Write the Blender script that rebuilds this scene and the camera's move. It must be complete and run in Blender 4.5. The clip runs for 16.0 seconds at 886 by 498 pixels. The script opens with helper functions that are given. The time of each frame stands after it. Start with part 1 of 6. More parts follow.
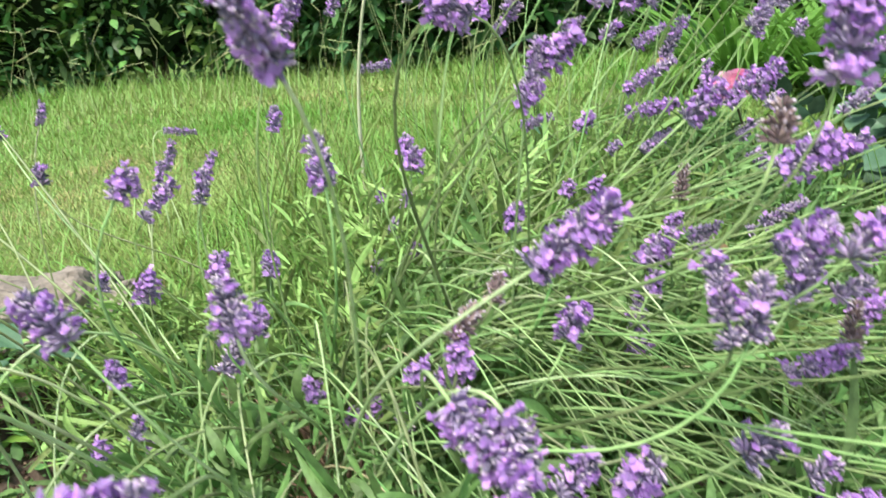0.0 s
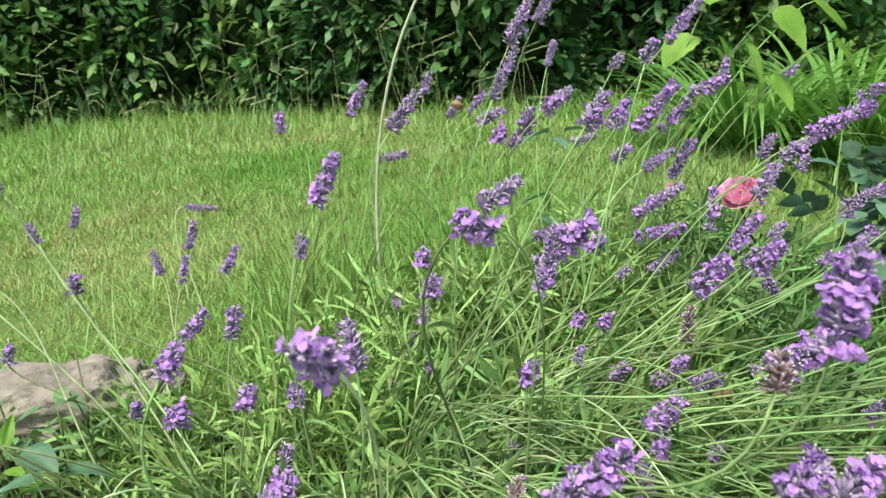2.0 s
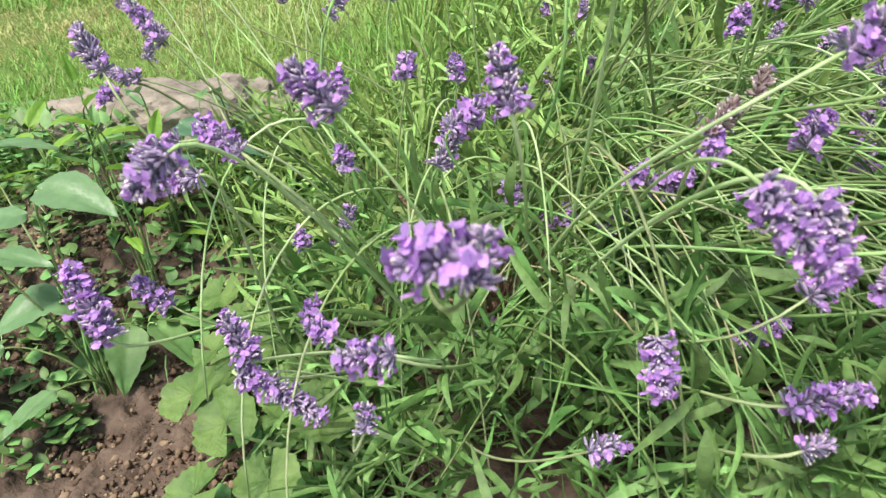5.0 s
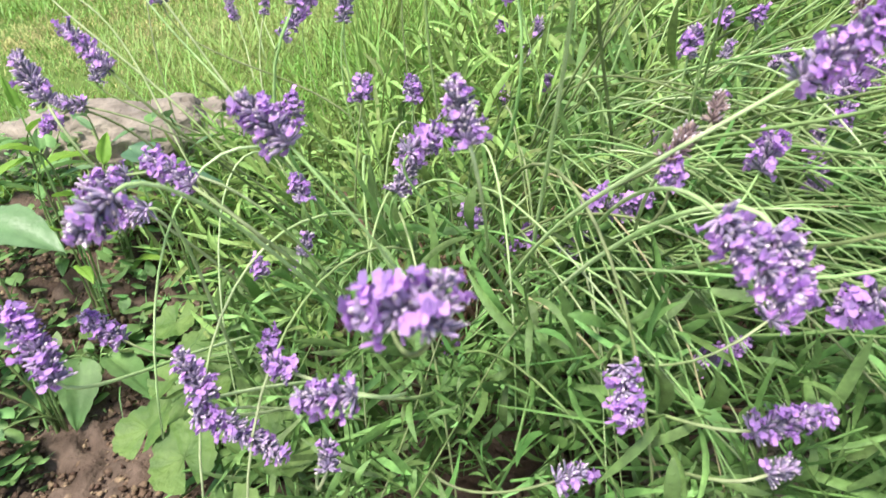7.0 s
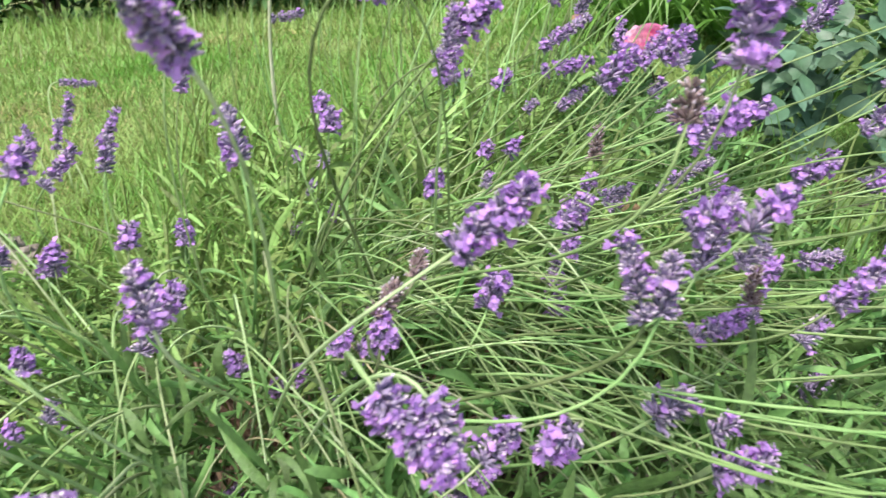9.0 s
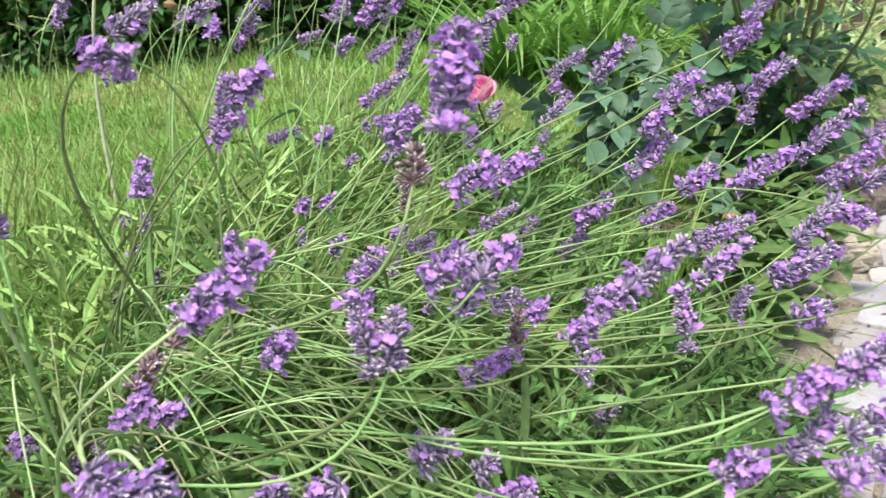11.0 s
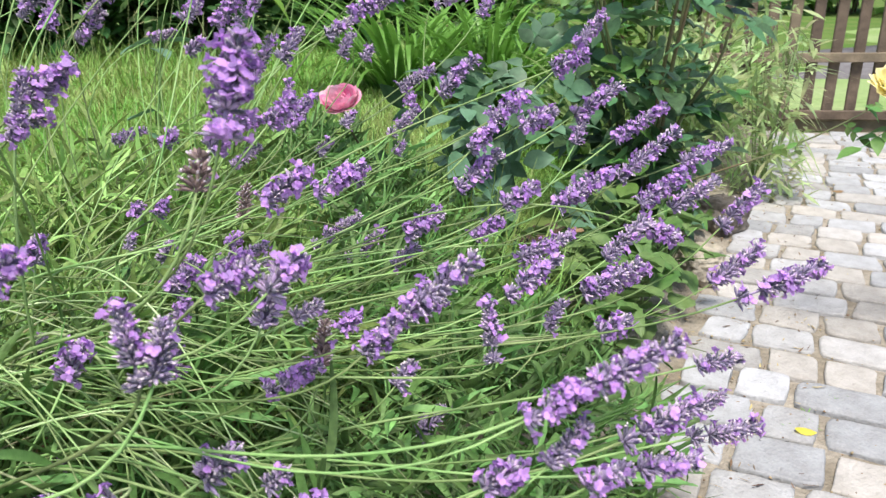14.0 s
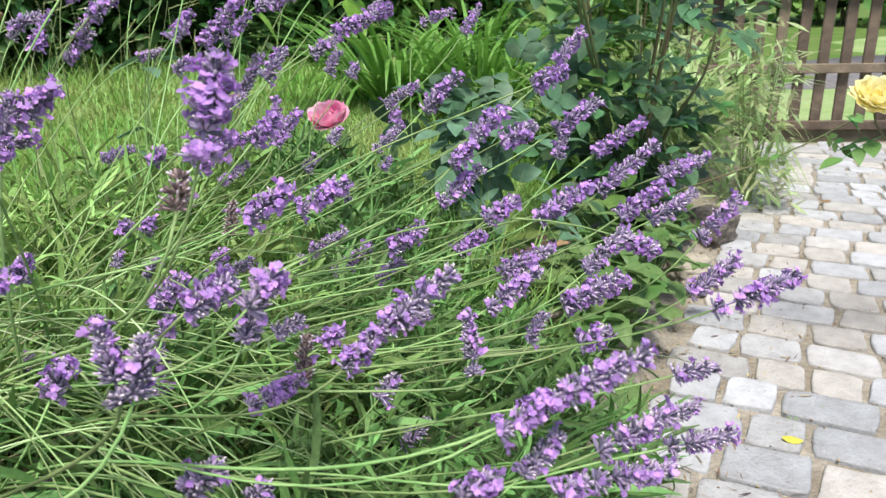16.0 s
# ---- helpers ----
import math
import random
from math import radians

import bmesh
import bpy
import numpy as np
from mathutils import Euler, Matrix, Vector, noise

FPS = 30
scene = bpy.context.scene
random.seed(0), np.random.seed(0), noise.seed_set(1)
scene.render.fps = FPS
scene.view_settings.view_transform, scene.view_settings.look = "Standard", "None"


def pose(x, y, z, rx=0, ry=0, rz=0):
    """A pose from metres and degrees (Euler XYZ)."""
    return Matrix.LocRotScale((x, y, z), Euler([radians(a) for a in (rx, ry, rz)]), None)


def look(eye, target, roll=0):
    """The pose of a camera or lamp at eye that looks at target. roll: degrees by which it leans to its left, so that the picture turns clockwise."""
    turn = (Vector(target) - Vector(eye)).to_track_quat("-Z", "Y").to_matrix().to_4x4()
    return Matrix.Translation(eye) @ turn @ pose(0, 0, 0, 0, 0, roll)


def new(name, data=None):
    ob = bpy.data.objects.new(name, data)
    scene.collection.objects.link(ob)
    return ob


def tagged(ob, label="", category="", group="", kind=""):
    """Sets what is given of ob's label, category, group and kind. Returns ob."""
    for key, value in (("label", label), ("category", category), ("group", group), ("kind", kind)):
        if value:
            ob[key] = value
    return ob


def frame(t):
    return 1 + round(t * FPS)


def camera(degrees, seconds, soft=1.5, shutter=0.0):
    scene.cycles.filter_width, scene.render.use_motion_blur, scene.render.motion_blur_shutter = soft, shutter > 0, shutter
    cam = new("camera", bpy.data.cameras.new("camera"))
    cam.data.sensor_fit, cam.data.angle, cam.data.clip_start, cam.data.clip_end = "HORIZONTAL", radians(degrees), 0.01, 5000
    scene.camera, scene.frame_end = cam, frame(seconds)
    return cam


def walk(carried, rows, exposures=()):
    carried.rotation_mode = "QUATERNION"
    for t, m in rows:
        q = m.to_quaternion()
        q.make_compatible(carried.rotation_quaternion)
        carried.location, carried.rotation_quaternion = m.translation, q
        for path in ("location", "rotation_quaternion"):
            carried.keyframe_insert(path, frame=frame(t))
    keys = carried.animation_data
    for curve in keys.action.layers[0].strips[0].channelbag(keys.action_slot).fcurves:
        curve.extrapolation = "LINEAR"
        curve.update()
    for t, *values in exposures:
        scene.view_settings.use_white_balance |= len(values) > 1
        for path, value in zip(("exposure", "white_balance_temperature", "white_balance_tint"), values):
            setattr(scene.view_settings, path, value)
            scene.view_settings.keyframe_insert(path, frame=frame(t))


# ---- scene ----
cam = camera(63.0, 16.0, 1.35, 0.4)
PATH = [
    (0, (0.026, 0.044, 0.83), (0.0, 1.945, 0.21), -5.1),
    (0.5, (-0.005, 0.048, 0.892), (-0.054, 1.961, 0.312), -4.6),
    (1, (0.0, 0.046, 0.939), (-0.042, 1.969, 0.391), -3.9),
    (1.5, (0.01, 0.05, 0.993), (-0.022, 1.974, 0.448), -3.7),
    (2, (0.02, 0.043, 1.003), (-0.015, 1.96, 0.435), -4.0),
    (2.5, (-0.003, 0.041, 0.996), (-0.064, 1.948, 0.396), -4.3),
    (3, (-0.029, 0.039, 0.994), (-0.145, 1.921, 0.327), -4.5),
    (3.5, (-0.047, 0.026, 0.947), (-0.223, 1.87, 0.192), -4.9),
    (4, (-0.085, 0.021, 0.86), (-0.311, 1.814, 0.005), -4.8),
    (4.5, (-0.108, 0.033, 0.809), (-0.367, 1.768, -0.151), -4.8),
    (4.7, (-0.106, 0.029, 0.797), (-0.386, 1.743, -0.194), -5.2),
    (6.8, (-0.109, 0.05, 0.804), (-0.3, 1.769, -0.199), -5.1),
    (7, (-0.106, 0.048, 0.807), (-0.278, 1.782, -0.174), -4.9),
    (7.5, (-0.095, 0.046, 0.821), (-0.196, 1.821, -0.094), -4.1),
    (8, (-0.056, 0.048, 0.842), (-0.07, 1.851, -0.023), -3.7),
    (8.5, (-0.014, 0.054, 0.849), (0.069, 1.878, 0.033), -3.7),
    (9, (0.028, 0.053, 0.856), (0.206, 1.885, 0.073), -4.1),
    (9.5, (0.069, 0.05, 0.863), (0.326, 1.885, 0.112), -4.6),
    (9.7, (0.083, 0.046, 0.854), (0.367, 1.889, 0.133), -4.7),
    (11.8, (0.19, -0.006, 0.885), (0.746, 1.787, 0.195), -4.0),
    (12, (0.204, -0.01, 0.888), (0.785, 1.773, 0.193), -3.6),
    (12.5, (0.228, -0.02, 0.877), (0.862, 1.746, 0.184), -3.0),
    (13, (0.236, -0.021, 0.871), (0.91, 1.73, 0.178), -2.1),
    (13.5, (0.235, -0.019, 0.867), (0.934, 1.724, 0.179), -1.3),
    (14, (0.231, -0.017, 0.867), (0.941, 1.724, 0.184), -0.8),
    (14.5, (0.232, -0.022, 0.868), (0.946, 1.721, 0.195), -0.7),
    (15, (0.237, -0.031, 0.87), (0.952, 1.717, 0.211), -1.0),
    (15.5, (0.24, -0.035, 0.873), (0.96, 1.712, 0.217), -1.3),
    (16, (0.241, -0.034, 0.873), (0.968, 1.713, 0.223), -1.3),
]
walk(cam, [(t, look(eye, target, roll)) for t, eye, target, roll in PATH],
     [(0, 0.83, 6500, 11), (1, 0.66, 6600, 7), (2, 0.62, 6600, 6), (3.5, 0.53, 6650, 7), (4.7, 0.69, 6700, 11), (7, 0.94, 6600, 14), (8.5, 0.77, 6500, 13), (9.5, 0.72, 6450, 17), (12, 0.69, 6550, 15), (16, 0.56, 6450, 11)])

cam.data.dof.use_dof, cam.data.dof.focus_distance, cam.data.dof.aperture_fstop = True, 1.15, 12.0

# ---------- world, sun, exposure ----------
world = bpy.data.worlds.new("World")
scene.world = world
world.use_nodes = True
wn = world.node_tree
sky = wn.nodes.new("ShaderNodeTexSky")
sky.sky_type = "NISHITA"
sky.sun_disc = False
sky.sun_elevation = radians(67.5)
sky.sun_rotation = radians(209)
sky.air_density, sky.dust_density, sky.ozone_density = 1.0, 2.5, 1.0
wn.links.new(sky.outputs["Color"], wn.nodes["Background"].inputs["Color"])
wn.nodes["Background"].inputs["Strength"].default_value = 0.112
sun = new("sun", bpy.data.lights.new("sun", "SUN"))
sun.data.energy, sun.data.angle, sun.data.color = 3.35, radians(16), (1.0, 0.96, 0.90)
sun.matrix_world = look((-1.6, -2.9, 8.0), (0, 0, 0))

# ---------- small tools ----------
rng = np.random.default_rng(7)


def mat(name, colour, rough=0.6, vary=0.12, hue=0.02, scale=40.0, bump=0.2, bump_scale=120.0, translucent=0.0,
        second=None, second_scale=6.0, island=True, spec=0.4, sheen=0.0):
    """A procedural surface: base colour broken by two noises and by the piece, with fine relief."""
    m = bpy.data.materials.new(name)
    m.use_nodes = True
    nt = m.node_tree
    n, l = nt.nodes, nt.links
    b = n["Principled BSDF"]
    b.inputs["Roughness"].default_value = rough
    b.inputs["Specular IOR Level"].default_value = spec
    b.inputs["Sheen Weight"].default_value = sheen
    co = n.new("ShaderNodeTexCoord")
    fine = n.new("ShaderNodeTexNoise")
    fine.inputs["Scale"].default_value, fine.inputs["Detail"].default_value = scale, 4
    l.new(co.outputs["Object"], fine.inputs["Vector"])
    large = n.new("ShaderNodeTexNoise")
    large.inputs["Scale"].default_value, large.inputs["Detail"].default_value = second_scale, 3
    l.new(co.outputs["Object"], large.inputs["Vector"])
    geo = n.new("ShaderNodeNewGeometry")
    info = n.new("ShaderNodeObjectInfo")
    ramp = n.new("ShaderNodeMix")
    ramp.data_type = "RGBA"
    ramp.inputs["A"].default_value = (*colour, 1)
    ramp.inputs["B"].default_value = (*(second or [c * 0.7 for c in colour]), 1)
    fac = n.new("ShaderNodeMapRange")
    fac.inputs["From Min"].default_value, fac.inputs["From Max"].default_value = 0.35, 0.65
    l.new(large.outputs["Fac"], fac.inputs["Value"])
    l.new(fac.outputs["Result"], ramp.inputs["Factor"])
    add = n.new("ShaderNodeMath")
    add.operation = "ADD"
    l.new(geo.outputs["Random Per Island"] if island else info.outputs["Random"], add.inputs[0])
    l.new(fine.outputs["Fac"], add.inputs[1])
    val = n.new("ShaderNodeMapRange")
    val.inputs["From Min"].default_value, val.inputs["From Max"].default_value = 0.2, 1.8
    val.inputs["To Min"].default_value, val.inputs["To Max"].default_value = 1 - 2.2 * vary, 1 + 2.2 * vary
    l.new(add.outputs["Value"], val.inputs["Value"])
    hv = n.new("ShaderNodeMapRange")
    hv.inputs["To Min"].default_value, hv.inputs["To Max"].default_value = 0.5 - hue, 0.5 + hue
    l.new(geo.outputs["Random Per Island"] if island else info.outputs["Random"], hv.inputs["Value"])
    hsv = n.new("ShaderNodeHueSaturation")
    l.new(hv.outputs["Result"], hsv.inputs["Hue"])
    l.new(val.outputs["Result"], hsv.inputs["Value"])
    l.new(ramp.outputs["Result"], hsv.inputs["Color"])
    l.new(hsv.outputs["Color"], b.inputs["Base Color"])
    if bump:
        rel = n.new("ShaderNodeTexNoise")
        rel.inputs["Scale"].default_value, rel.inputs["Detail"].default_value = bump_scale, 5
        l.new(co.outputs["Object"], rel.inputs["Vector"])
        bp = n.new("ShaderNodeBump")
        bp.inputs["Strength"].default_value, bp.inputs["Distance"].default_value = bump, 0.01
        l.new(rel.outputs["Fac"], bp.inputs["Height"])
        l.new(bp.outputs["Normal"], b.inputs["Normal"])
    if translucent:
        tr = n.new("ShaderNodeBsdfTranslucent")
        l.new(hsv.outputs["Color"], tr.inputs["Color"])
        mx = n.new("ShaderNodeMixShader")
        mx.inputs["Fac"].default_value = translucent
        l.new(b.outputs["BSDF"], mx.inputs[1])
        l.new(tr.outputs["BSDF"], mx.inputs[2])
        l.new(mx.outputs["Shader"], n["Material Output"].inputs["Surface"])
    return m


PETAL = mat("lavender petal", (0.61, 0.375, 0.755), 0.65, 0.24, 0.022, 300, 0, translucent=0.35, second=(0.54, 0.30, 0.72), second_scale=60)
CALYX = mat("lavender calyx", (0.285, 0.220, 0.405), 0.85, 0.55, 0.05, 400, 0.5, 900, second=(0.44, 0.37, 0.52), second_scale=130, sheen=0.3)
OLD = mat("faded calyx", (0.30, 0.22, 0.27), 0.8, 0.3, 0.03, 300, 0.3, 900, second=(0.26, 0.19, 0.12), second_scale=90)
TIP = mat("withered bud tip", (0.70, 0.62, 0.71), 0.75, 0.4, 0.03, 300, 0, second=(0.46, 0.38, 0.40), second_scale=160)
STEM = mat("lavender stem", (0.305, 0.425, 0.165), 0.6, 0.36, 0.02, 60, 0.25, 700, second=(0.165, 0.295, 0.085), second_scale=9, island=False)
STEM_PALE = mat("pale lavender stem", (0.45, 0.53, 0.285), 0.6, 0.30, 0.02, 60, 0.25, 700, second=(0.25, 0.37, 0.13), second_scale=9, island=False)
STRAW = mat("dry stalk", (0.52, 0.46, 0.26), 0.7, 0.15, 0.01, 60, 0.2, 500, second=(0.40, 0.36, 0.20))
LEAF = mat("lavender leaf", (0.200, 0.360, 0.105), 0.52, 0.36, 0.016, 120, 0.25, 500, 0.11, second=(0.105, 0.235, 0.058), second_scale=6, spec=0.45)
# young leaf colour, made brighter to stand in for sun on the crown
YOUNG_SUNLIT = mat("sunlit young lavender leaf", (0.34, 0.50, 0.150), 0.52, 0.38, 0.02, 120, 0.25, 500, 0.25, second=(0.235, 0.385, 0.100), second_scale=6, spec=0.4)
GRASS = mat("lawn grass", (0.18, 0.36, 0.058), 0.5, 0.34, 0.03, 50, 0, translucent=0.35, second=(0.32, 0.44, 0.13), second_scale=1.1)
WOODY = mat("woody stem", (0.16, 0.10, 0.065), 0.9, 0.25, 0.02, 90, 0.6, 250, second=(0.24, 0.17, 0.11), second_scale=20)
SOIL = mat("garden soil", (0.165, 0.125, 0.087), 0.95, 0.38, 0.02, 30, 1.0, 55, second=(0.240, 0.190, 0.136), second_scale=14, island=False, spec=0.12)
LAWN = mat("lawn ground", (0.075, 0.145, 0.028), 0.95, 0.3, 0.02, 30, 0.6, 70, second=(0.13, 0.165, 0.05), second_scale=1.3, island=False, spec=0.1)
SAND = mat("sandy joint", (0.36, 0.325, 0.265), 0.95, 0.35, 0.02, 70, 0.9, 130, second=(0.235, 0.205, 0.155), second_scale=9, island=False, spec=0.12)
GRANITE = mat("granite sett", (0.44, 0.452, 0.46), 0.75, 0.14, 0.02, 150, 0.5, 110, second=(0.35, 0.355, 0.355), second_scale=20, island=False, spec=0.35)
def tint(m, colour, low, high, island):
    """Let some pieces of a stone take another colour, by chance."""
    n, l = m.node_tree.nodes, m.node_tree.links
    b = n["Principled BSDF"]
    old = b.inputs["Base Color"].links[0].from_socket
    src = n.new("ShaderNodeNewGeometry").outputs["Random Per Island"] if island else n.new("ShaderNodeObjectInfo").outputs["Random"]
    scr = n.new("ShaderNodeMath")
    scr.operation = "MULTIPLY"
    scr.inputs[1].default_value = 7.31
    l.new(src, scr.inputs[0])
    frac = n.new("ShaderNodeMath")
    frac.operation = "FRACT"
    l.new(scr.outputs["Value"], frac.inputs[0])
    way = n.new("ShaderNodeMapRange")
    way.inputs["From Min"].default_value, way.inputs["From Max"].default_value = low, high
    l.new(frac.outputs["Value"], way.inputs["Value"])
    mix = n.new("ShaderNodeMix")
    mix.data_type, mix.blend_type = "RGBA", "MULTIPLY"
    l.new(way.outputs["Result"], mix.inputs["Factor"])
    l.new(old, mix.inputs["A"])
    mix.inputs["B"].default_value = (*colour, 1)
    l.new(mix.outputs["Result"], b.inputs["Base Color"])


tint(GRANITE, (1.02, 0.95, 0.85), 0.45, 0.85, False)
GRANITE_FAR = mat("granite sett further off", (0.44, 0.452, 0.46), 0.75, 0.12, 0.03, 150, 0.35, 140, second=(0.35, 0.355, 0.355), second_scale=20, spec=0.35)
tint(GRANITE_FAR, (1.02, 0.95, 0.85), 0.45, 0.85, True)
ROCK = mat("field rock", (0.36, 0.325, 0.26), 0.9, 0.42, 0.02, 30, 1.0, 60, second=(0.29, 0.255, 0.20), second_scale=13, island=False, spec=0.2)
HEDGE = mat("hedge leaf", (0.125, 0.255, 0.075), 0.5, 0.36, 0.03, 20, 0, translucent=0.30, second=(0.075, 0.175, 0.056), second_scale=1.2)
HEDGE_LIGHT = mat("young hedge leaf", (0.23, 0.38, 0.095), 0.5, 0.25, 0.03, 20, 0, translucent=0.35, second=(0.15, 0.29, 0.07), second_scale=1.0)
SHADE = mat("hedge inside shade", (0.024, 0.037, 0.016), 1.0, 0.3, 0.02, 14, 0.5, 20, island=False, spec=0.03)
ROSE_LEAF = mat("rose leaf", (0.056, 0.132, 0.052), 0.36, 0.45, 0.025, 60, 0.12, 150, 0.2, second=(0.092, 0.190, 0.080), second_scale=4, spec=0.6)
ROSE_LIGHT = mat("young rose leaf", (0.11, 0.25, 0.055), 0.42, 0.25, 0.03, 60, 0.25, 260, 0.3, second=(0.16, 0.30, 0.075), second_scale=4)
CANE = mat("rose cane", (0.10, 0.15, 0.05), 0.6, 0.2, 0.02, 60, 0.2, 300, second=(0.13, 0.10, 0.05))
PINK = mat("pink rose petal", (0.93, 0.68, 0.74), 0.55, 0.20, 0.015, 120, 0.1, 300, 0.25, second=(0.88, 0.42, 0.60), second_scale=34)
tint(PINK, (0.95, 0.42, 0.75), 0.45, 0.9, False)
YELLOW = mat("yellow rose petal", (0.90, 0.80, 0.36), 0.5, 0.12, 0.01, 120, 0.1, 300, 0.35, second=(0.95, 0.90, 0.60), second_scale=30)
STRAP = mat("daylily leaf", (0.115, 0.27, 0.04), 0.42, 0.28, 0.025, 30, 0, translucent=0.3, second=(0.20, 0.38, 0.075), second_scale=3)
LIME = mat("bright green leaf", (0.30, 0.50, 0.085), 0.45, 0.2, 0.02, 60, 0.2, 200, 0.45, second=(0.22, 0.42, 0.06), second_scale=14)
GLAUCOUS = mat("blue green leaf", (0.085, 0.185, 0.09), 0.45, 0.32, 0.025, 50, 0.1, 120, 0.22, second=(0.14, 0.25, 0.15), second_scale=10, spec=0.45)
SALLOW = mat("pale shrub leaf", (0.36, 0.50, 0.20), 0.5, 0.25, 0.03, 50, 0, translucent=0.4, second=(0.50, 0.57, 0.30), second_scale=5)
FENCE = mat("weathered fence wood", (0.185, 0.140, 0.098), 0.8, 0.3, 0.015, 25, 0.5, 90, second=(0.115, 0.088, 0.063), second_scale=9, island=False)
ASPHALT = mat("grey road", (0.22, 0.21, 0.21), 0.9, 0.12, 0.01, 30, 0.3, 60, island=False)
PALE = mat("pale weed leaf", (0.135, 0.255, 0.105), 0.42, 0.2, 0.02, 50, 0.15, 120, 0.2, second=(0.18, 0.31, 0.14), second_scale=14)
MEADOW = mat("meadow", (0.20, 0.275, 0.095), 0.9, 0.25, 0.02, 12, 0.4, 30, second=(0.27, 0.32, 0.15), second_scale=0.7, island=False, spec=0.1)
WEED = mat("weed leaf", (0.15, 0.31, 0.095), 0.5, 0.3, 0.025, 60, 0.15, 120, 0.3, second=(0.22, 0.38, 0.13), second_scale=16)
GROUND_LEAF = mat("ground plant leaf", (0.085, 0.185, 0.045), 0.5, 0.32, 0.03, 60, 0.12, 120, 0.25, second=(0.16, 0.235, 0.08), second_scale=7)
STRAP_PALE = mat("pale strap leaf", (0.34, 0.48, 0.17), 0.42, 0.25, 0.03, 30, 0, translucent=0.35, second=(0.38, 0.48, 0.22), second_scale=3)
MANTLE = mat("scalloped leaf", (0.082, 0.165, 0.036), 0.6, 0.35, 0.03, 40, 0.4, 90, 0.15, second=(0.135, 0.215, 0.055), second_scale=22)
TWIG = mat("dead twig", (0.34, 0.23, 0.15), 0.85, 0.3, 0.02, 90, 0.5, 250, second=(0.20, 0.13, 0.085), second_scale=30)
DRY = mat("dry petal", (0.36, 0.235, 0.12), 0.7, 0.2, 0.02, 80, 0.2, 200, 0.2)
LEMON = mat("fallen yellow leaf", (0.80, 0.68, 0.10), 0.5, 0.12, 0.01, 60, 0.1, 200, 0.2)


def mesh_of(name, verts, faces, material, smooth=True):
    """A mesh from numpy points and faces; faces is a list of index arrays of one width each."""
    me = bpy.data.meshes.new(name)
    v = np.asarray(verts, np.float32).reshape(-1, 3)
    groups = [np.asarray(f, np.int32) for f in faces if len(f)]
    loops = np.concatenate([g.ravel() for g in groups])
    sizes = np.concatenate([np.full(len(g), g.shape[1], np.int32) for g in groups])
    me.vertices.add(len(v))
    me.vertices.foreach_set("co", v.ravel())
    me.loops.add(len(loops))
    me.loops.foreach_set("vertex_index", loops)
    me.polygons.add(len(sizes))
    me.polygons.foreach_set("loop_start", np.concatenate([[0], np.cumsum(sizes)[:-1]]).astype(np.int32))
    me.polygons.foreach_set("loop_total", sizes)
    if smooth:
        me.polygons.foreach_set("use_smooth", np.ones(len(sizes), bool))
    me.update(calc_edges=True)
    me.validate()
    me.materials.append(material)
    return me


def put(name, me, parent=None, m=None, label=""):
    ob = new(name, me)
    if parent is not None:
        ob.parent = parent
    if m is not None:
        ob.matrix_basis = m
    if label:
        ob["label"] = label
    return ob


def part(name, bm, material, parent, label=""):
    me = bpy.data.meshes.new(name)
    bm.to_mesh(me)
    bm.free()
    me.materials.append(material)
    return put(name, me, parent, None, label)


def unit(v):
    v = np.asarray(v, float)
    return v / np.maximum(np.linalg.norm(v, axis=-1, keepdims=True), 1e-9)


def smooth(a, b, x):
    t = np.clip((x - a) / (b - a), 0, 1)
    return t * t * (3 - 2 * t)


def ribbons(P, D, S, L, W, droop, prof, fold=0.0, along=None, swing=0.0):
    """Many blades or leaves at once: from P along D, side S, length L, half width W, hanging by droop; prof: half widths along.
    fold lifts both edges over the midrib, swing curves the blade sideways."""
    P, D, S = (np.asarray(a, float).reshape(-1, 3) for a in (P, D, S))
    N, K = len(P), len(prof)
    L, W, droop = (np.broadcast_to(np.asarray(a, float), (N,)) for a in (L, W, droop))
    s = np.linspace(0, 1, K) if along is None else np.asarray(along)
    up = np.cross(S, D)
    c = P[:, None] + D[:, None] * (L[:, None] * s)[..., None]
    c[..., 2] -= (droop * L)[:, None] * s**2
    c += S[:, None] * (np.broadcast_to(np.asarray(swing, float), (N,)) * L)[:, None, None] * (s**2)[None, :, None]
    w = (W[:, None] * np.asarray(prof))[..., None]
    lift = up[:, None] * w * fold
    wide = 3 if fold else 2
    rows = [c - S[:, None] * w + lift, c, c + S[:, None] * w + lift] if fold else [c - S[:, None] * w, c + S[:, None] * w]
    v = np.stack(rows, 2)                       # N, K, wide, 3
    base = (np.arange(N) * K * wide)[:, None, None]
    k = (np.arange(K - 1) * wide)[None, :, None]
    j = np.arange(wide - 1)[None, None]
    a = base + k + j
    f = np.stack([a, a + 1, a + wide + 1, a + wide], -1).reshape(-1, 4)
    return v.reshape(-1, 3), f


